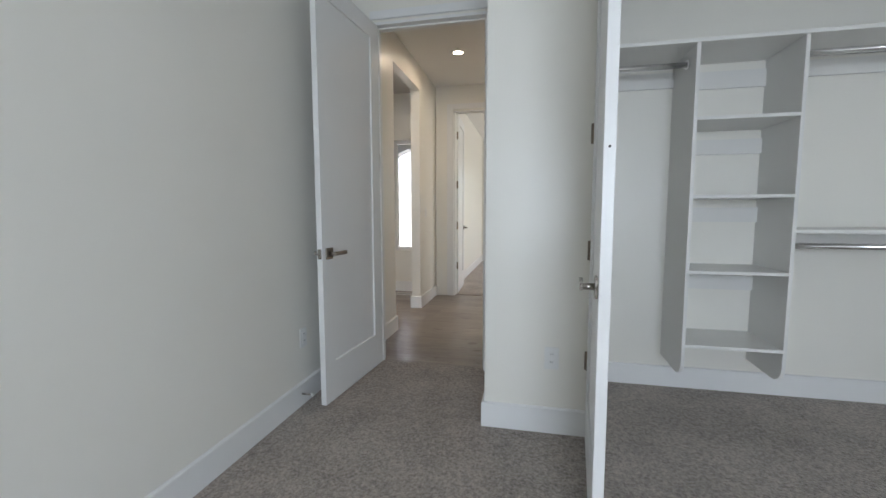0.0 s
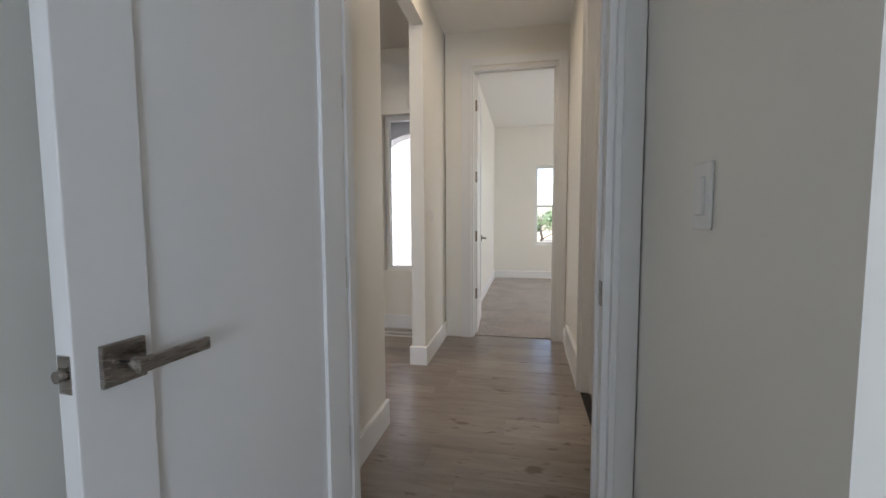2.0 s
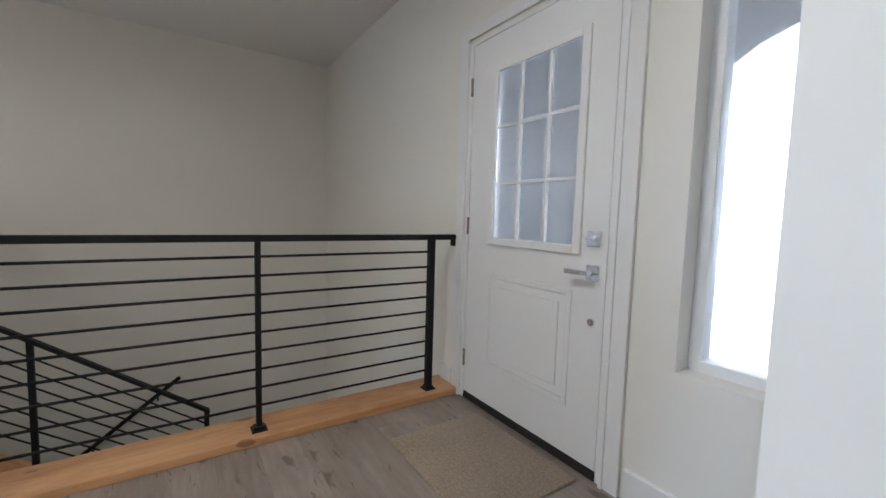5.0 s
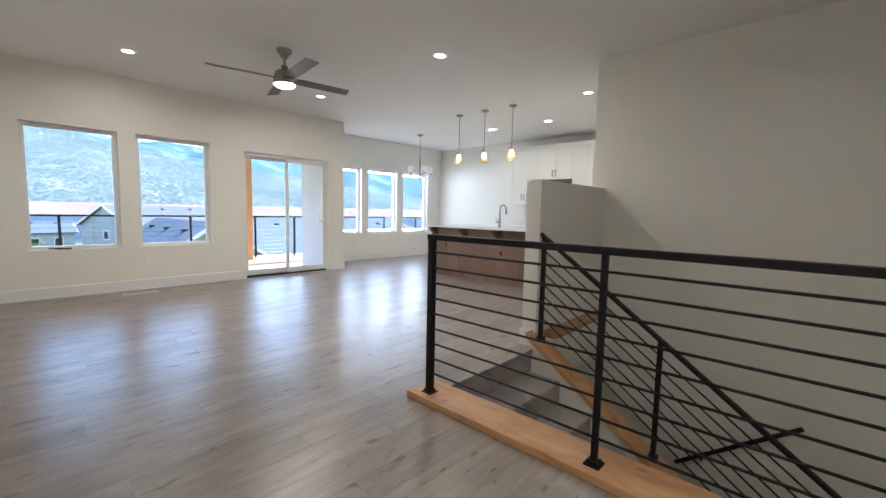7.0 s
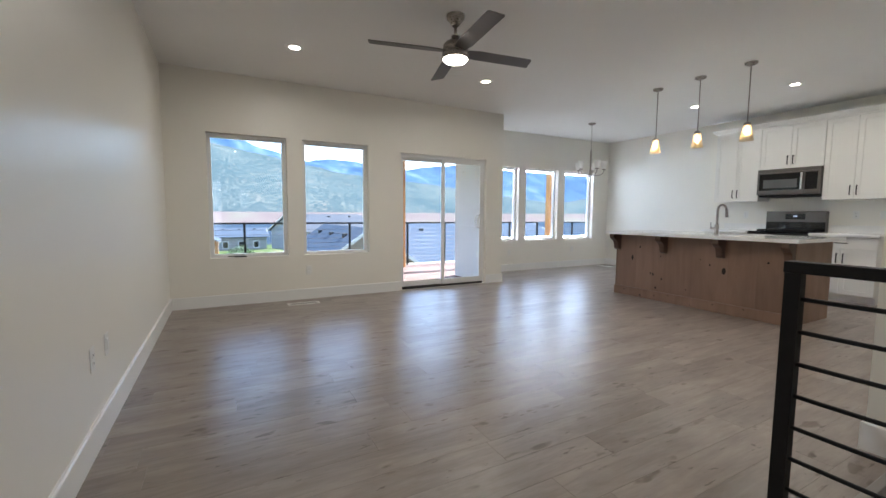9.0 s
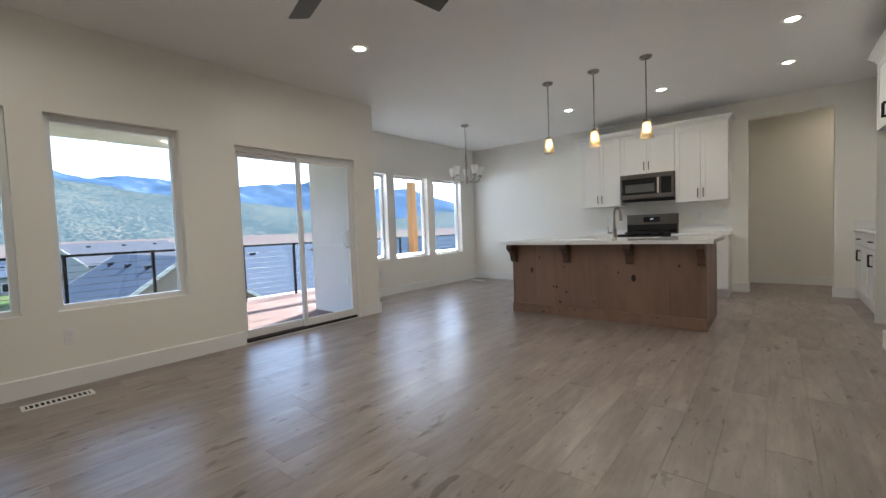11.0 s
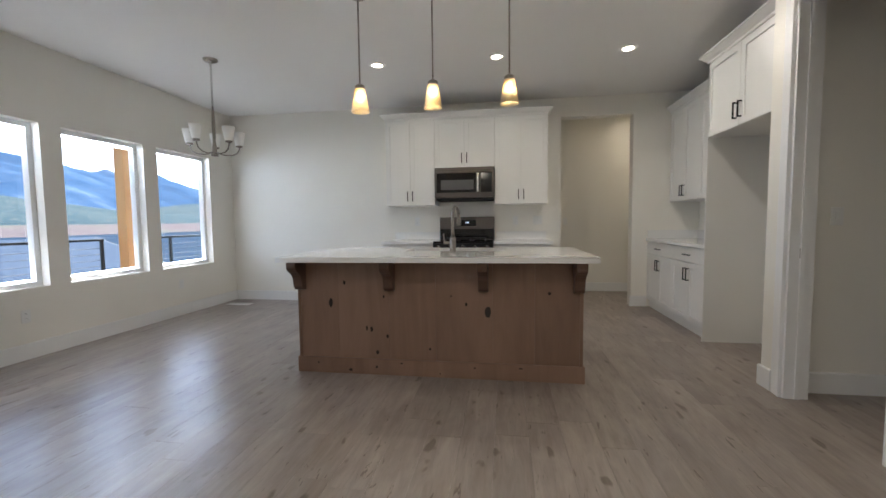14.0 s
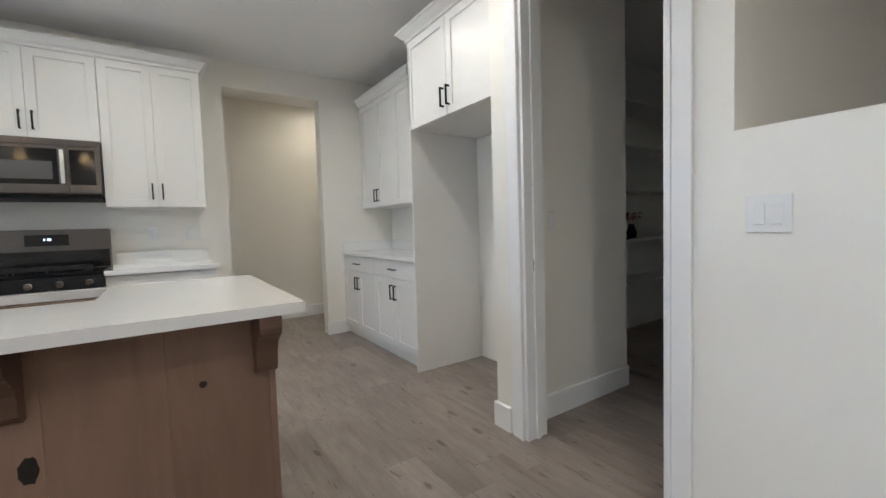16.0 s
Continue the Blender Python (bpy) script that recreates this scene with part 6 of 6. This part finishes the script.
def house(label, x, y, z, w, d, h, turn, roof, side, pitch=0.42):
    """A gabled house with eaves, door, garage door and windows."""
    o = thing("house", label, "house")
    part("wall", blk(-w / 2, w / 2, -d / 2, d / 2, 0, h), M_SIDE[side], o)
    e, top, wz = 0.5, h + pitch * (d / 2), h - 3.2
    part("gable", prism(bmesh.new(), [(-d / 2, h), (d / 2, h), (0, top)], "x", -w / 2, w / 2), M_SIDE[side], o)
    for s in (-1, 1):
        out = [(s * (d / 2 + e), h - pitch * e), (0, top), (0, top + 0.16), (s * (d / 2 + e), h - pitch * e + 0.16)]
        rf = part("roof", prism(bmesh.new(), out, "x", -w / 2 - e, w / 2 + e), M_ROOF[roof], o)
        rake = [(s * (d / 2 + e), h - pitch * e - 0.08), (0, top - 0.08), (0, top + 0.17), (s * (d / 2 + e), h - pitch * e + 0.17)]
        for g in (-1, 1):
            part("fascia", prism(bmesh.new(), rake, "x", *sorted((g * (w / 2 + e), g * (w / 2 + e + 0.05)))), M_FASCIA, rf, "pale painted fascia board")
        for k in range(3):
            vy, vx = s * d * 0.10, -w / 2 + w * (k + 0.6) / 3.2
            vz = top - pitch * abs(vy) + 0.14
            part("roof_vent", blk(vx - 0.22, vx + 0.22, vy - 0.16, vy + 0.16, vz - 0.1, vz + 0.2, bevel=0.03), M_IRON, rf, "dark roof vent")
    for s in (-1, 1):
        for k in range(3):
            wx = -w / 2 + w * (k + 0.7) / 3.4
            p = part("window", box(bmesh.new(), wx - 0.5, wx + 0.5, *sorted((s * d / 2, s * (d / 2 + 0.03))), wz + 0.9, wz + 2.2), M_DARKGLASS, o)
            part("frame", box(bmesh.new(), wx - 0.6, wx + 0.6, *sorted((s * d / 2, s * (d / 2 + 0.018))), wz + 0.8, wz + 2.3), M_TRIM, p)
        p = part("window", box(bmesh.new(), *sorted((s * w / 2, s * (w / 2 + 0.03))), -0.5, 0.5, wz + 1.0, wz + 2.2), M_DARKGLASS, o)
        part("frame", box(bmesh.new(), *sorted((s * w / 2, s * (w / 2 + 0.018))), -0.6, 0.6, wz + 0.9, wz + 2.3), M_TRIM, p)
    o.matrix_basis = pose(x, y, z, 0, 0, turn)
    return o


house("white house with a blue grey roof below the deck", 15.0, -33, -6.7, 13, 8, 2.2, 3, 0, 0, 0.45)
house("small gabled house with orange siding", 1.5, -82, -6.7, 9, 4.4, 2.9, 90, 0, 2, 0.5)
house("tan gabled house with a blue grey roof", -10.5, -30, -6.7, 12, 10, 3.3, 92, 0, 1, 0.68)
house("long house with a broad blue grey roof", -26.5, -37, -6.7, 21, 20, 3.3, 2, 0, 0, 0.34)
house("white house with a grey roof by the lake", -4.5, -96, -6.7, 10, 9, 2.9, 4, 0, 0, 0.36)
house("white house with blue grey roof in the next street", 12, -62, -5.6, 20, 12, 3.4, -6, 0, 0)
house("tan house with a grey roof", 30, -56, -6.0, 16, 11, 3.8, -15, 1, 1)
house("grey roofed house near the shore", -19, -76, -5.4, 16, 11, 3.6, 24, 1, 0, 0.5)


def tree(label, x, y, z, h, crown_r, seed, leaf):
    """A tapered trunk, limbs and a crown of many small leaf clumps."""
    t = thing("tree", label, "tree", "trees outside", at=(x, y, z))
    rs = random.Random(seed)
    tr = bmesh.new()
    tube(tr, [(x, y, z), (x + 0.05 * h * rs.uniform(-1, 1), y, z + h * 0.3), (x, y, z + h * 0.75)], [h * 0.035, h * 0.026, h * 0.008], 10)
    for k in range(7):
        a = rs.uniform(0, 6.28)
        z0 = z + h * rs.uniform(0.25, 0.6)
        tube(tr, [(x, y, z0), (x + crown_r * 0.45 * math.cos(a), y + crown_r * 0.45 * math.sin(a), z0 + h * 0.12), (x + crown_r * 0.8 * math.cos(a), y + crown_r * 0.8 * math.sin(a), z0 + h * 0.2)], [h * 0.014, h * 0.009, h * 0.003], 6)
    part("trunk", tr, M_BARK, t)
    verts, faces = [], []
    for k in range(26):
        a, b = rs.uniform(0, 6.28), rs.uniform(-0.5, 1)
        rr_ = crown_r * rs.uniform(0.35, 0.85)
        c = Vector((x + rr_ * math.cos(a) * (1 - 0.3 * b), y + rr_ * math.sin(a) * (1 - 0.3 * b), z + h * 0.62 + h * 0.26 * b))
        cr = crown_r * rs.uniform(0.22, 0.4)
        for q in range(90):
            d = Vector((rs.gauss(0, 1), rs.gauss(0, 1), rs.gauss(0, 0.8))).normalized() * cr * rs.uniform(0.5, 1.05)
            u = Vector((rs.uniform(-1, 1), rs.uniform(-1, 1), rs.uniform(-1, 1))).normalized() * h * 0.018
            v = u.orthogonal().normalized() * h * 0.012
            i = len(verts)
            verts += [c + d - u, c + d + v, c + d + u, c + d - v]
            faces.append((i, i + 1, i + 2, i + 3))
    me = bpy.data.meshes.new("crown")
    me.from_pydata(verts, [], faces)
    me.materials.append(leaf)
    ob = new("crown", me)
    ob.parent = t
    ob.matrix_parent_inverse = Matrix.Translation(-t.location)


M_BARK = plain("bark", (0.12, 0.09, 0.065), 0.9, vary=0.3, scale=8, bscale=30, bstr=0.8, bdist=0.02)
M_LEAF = plain("juniper_leaf", (0.09, 0.14, 0.06), 0.7, vary=0.35, scale=1.5)
for x, y, h, r, sd in ((4.2, 38, 5.5, 2.9, 1), (1.2, 46, 5.0, 2.6, 2), (8.5, 44, 6.0, 3.2, 3), (-3, 60, 6, 3, 4), (13, 62, 6, 3.2, 5)):
    tree("green juniper tree on the dry slope", x, y, -2.5, h, r, sd, M_LEAF)
for x, y, h, r, sd in ((-5.6, -40, 3.6, 1.4, 11), (-3, -44, 4.5, 1.7, 12), (15, -44, 5, 2.0, 13), (-13, -46, 4.5, 1.6, 14)):
    tree("small green yard tree between the houses", x, y, -6.6, h, r, sd, M_LEAF)
setting("dry_slope", blk(-60, 80, 30, 140, -1.41, -1.2), plain("dry_grass", (0.3, 0.25, 0.17), 0.95, vary=0.2, scale=0.6, bscale=6, bstr=0.6, bdist=0.08), "pale dry grass slope behind the house", "slope")

# ---- planks of the floor, one by one ----
floor_ob = bpy.data.objects["floor"]
PW, PL = 0.182, 1.22
plank_meshes = {}


def plank_mesh(length, width):
    key = (round(length, 3), round(width, 3))
    if key not in plank_meshes:
        c = 0.0009
        bm = bmesh.new()
        lx, wy = length / 2 - 0.0002, width / 2 - 0.0002
        lo = [bm.verts.new(p) for p in ((-lx, -wy, -0.010), (lx, -wy, -0.010), (lx, wy, -0.010), (-lx, wy, -0.010))]
        mid = [bm.verts.new(p) for p in ((-lx, -wy, -c), (lx, -wy, -c), (lx, wy, -c), (-lx, wy, -c))]
        top = [bm.verts.new(p) for p in ((-lx + c, -wy + c, 0), (lx - c, -wy + c, 0), (lx - c, wy - c, 0), (-lx + c, wy - c, 0))]
        for a, b in ((lo, mid), (mid, top)):
            for k in range(4):
                bm.faces.new((a[k], a[(k + 1) % 4], b[(k + 1) % 4], b[k]))
        bm.faces.new(top)
        me = bpy.data.meshes.new("plank")
        bm.to_mesh(me)
        bm.free()
        me.materials.append(M_FLOOR)
        plank_meshes[key] = me
    return plank_meshes[key]


def row_spans(y):
    """Where the planks lie along x in the row at y."""
    if y < YW:
        return [(XK, XJ)]
    if y < YS:
        return [(-10.75 if y > 2.15 else XK, XL0)]
    if y < YS1:
        return [(-10.75, -6.89), (PANTRY[0], PANTRY[1]), (-4.365, XL0)]
    if y < 4.20:
        return [(-10.75, XK - 0.15), (XK, -6.89), (-6.775, XS - 0.12), (-3.0, XL0)]
    if y < 4.27:
        return [(XK, -6.89), (-6.775, XS - 0.12), (-3.0, XL0), (XL1, XH)]
    if y < 4.66:
        return [(-6.775, XS - 0.12), (-3.0, XL0), (XL1, XH)]
    if y < 5.012:
        return [(-7.62, XS - 0.12), (-3.0, XL0), (XL1, XH)]
    if y < 5.943:
        return [(-7.62, XS - 0.12), (-3.0, XH)]
    if y < 6.79:
        return [(-7.62, XS - 0.12), (-3.0, XL0), (XL1, XH)]
    return [(-3.0, XL0)]


rng = random.Random(11)
edges_y = [YD, YW, YS, YS1, 4.20, 4.27, 4.66, 5.012, 5.943, 6.79, YF]
ys = []
y = YD
while y < YF - 0.01:
    nxt = min([e for e in edges_y if e > y + 0.01] + [YF])
    h = min(PW, nxt - y)
    ys.append((y, h))
    y += h
for y, h in ys:
    for x0, x1 in row_spans(y + h / 2):
        off = rng.random() * PL
        x = x0 - off
        while x < x1 - 0.002:
            a, b = max(x, x0), min(x + PL, x1)
            x += PL
            if b - a < 0.004:
                continue
            ob = new("plank", plank_mesh(b - a, h))
            ob.parent = floor_ob
            ob.location = ((a + b) / 2, y + h / 2, 0)
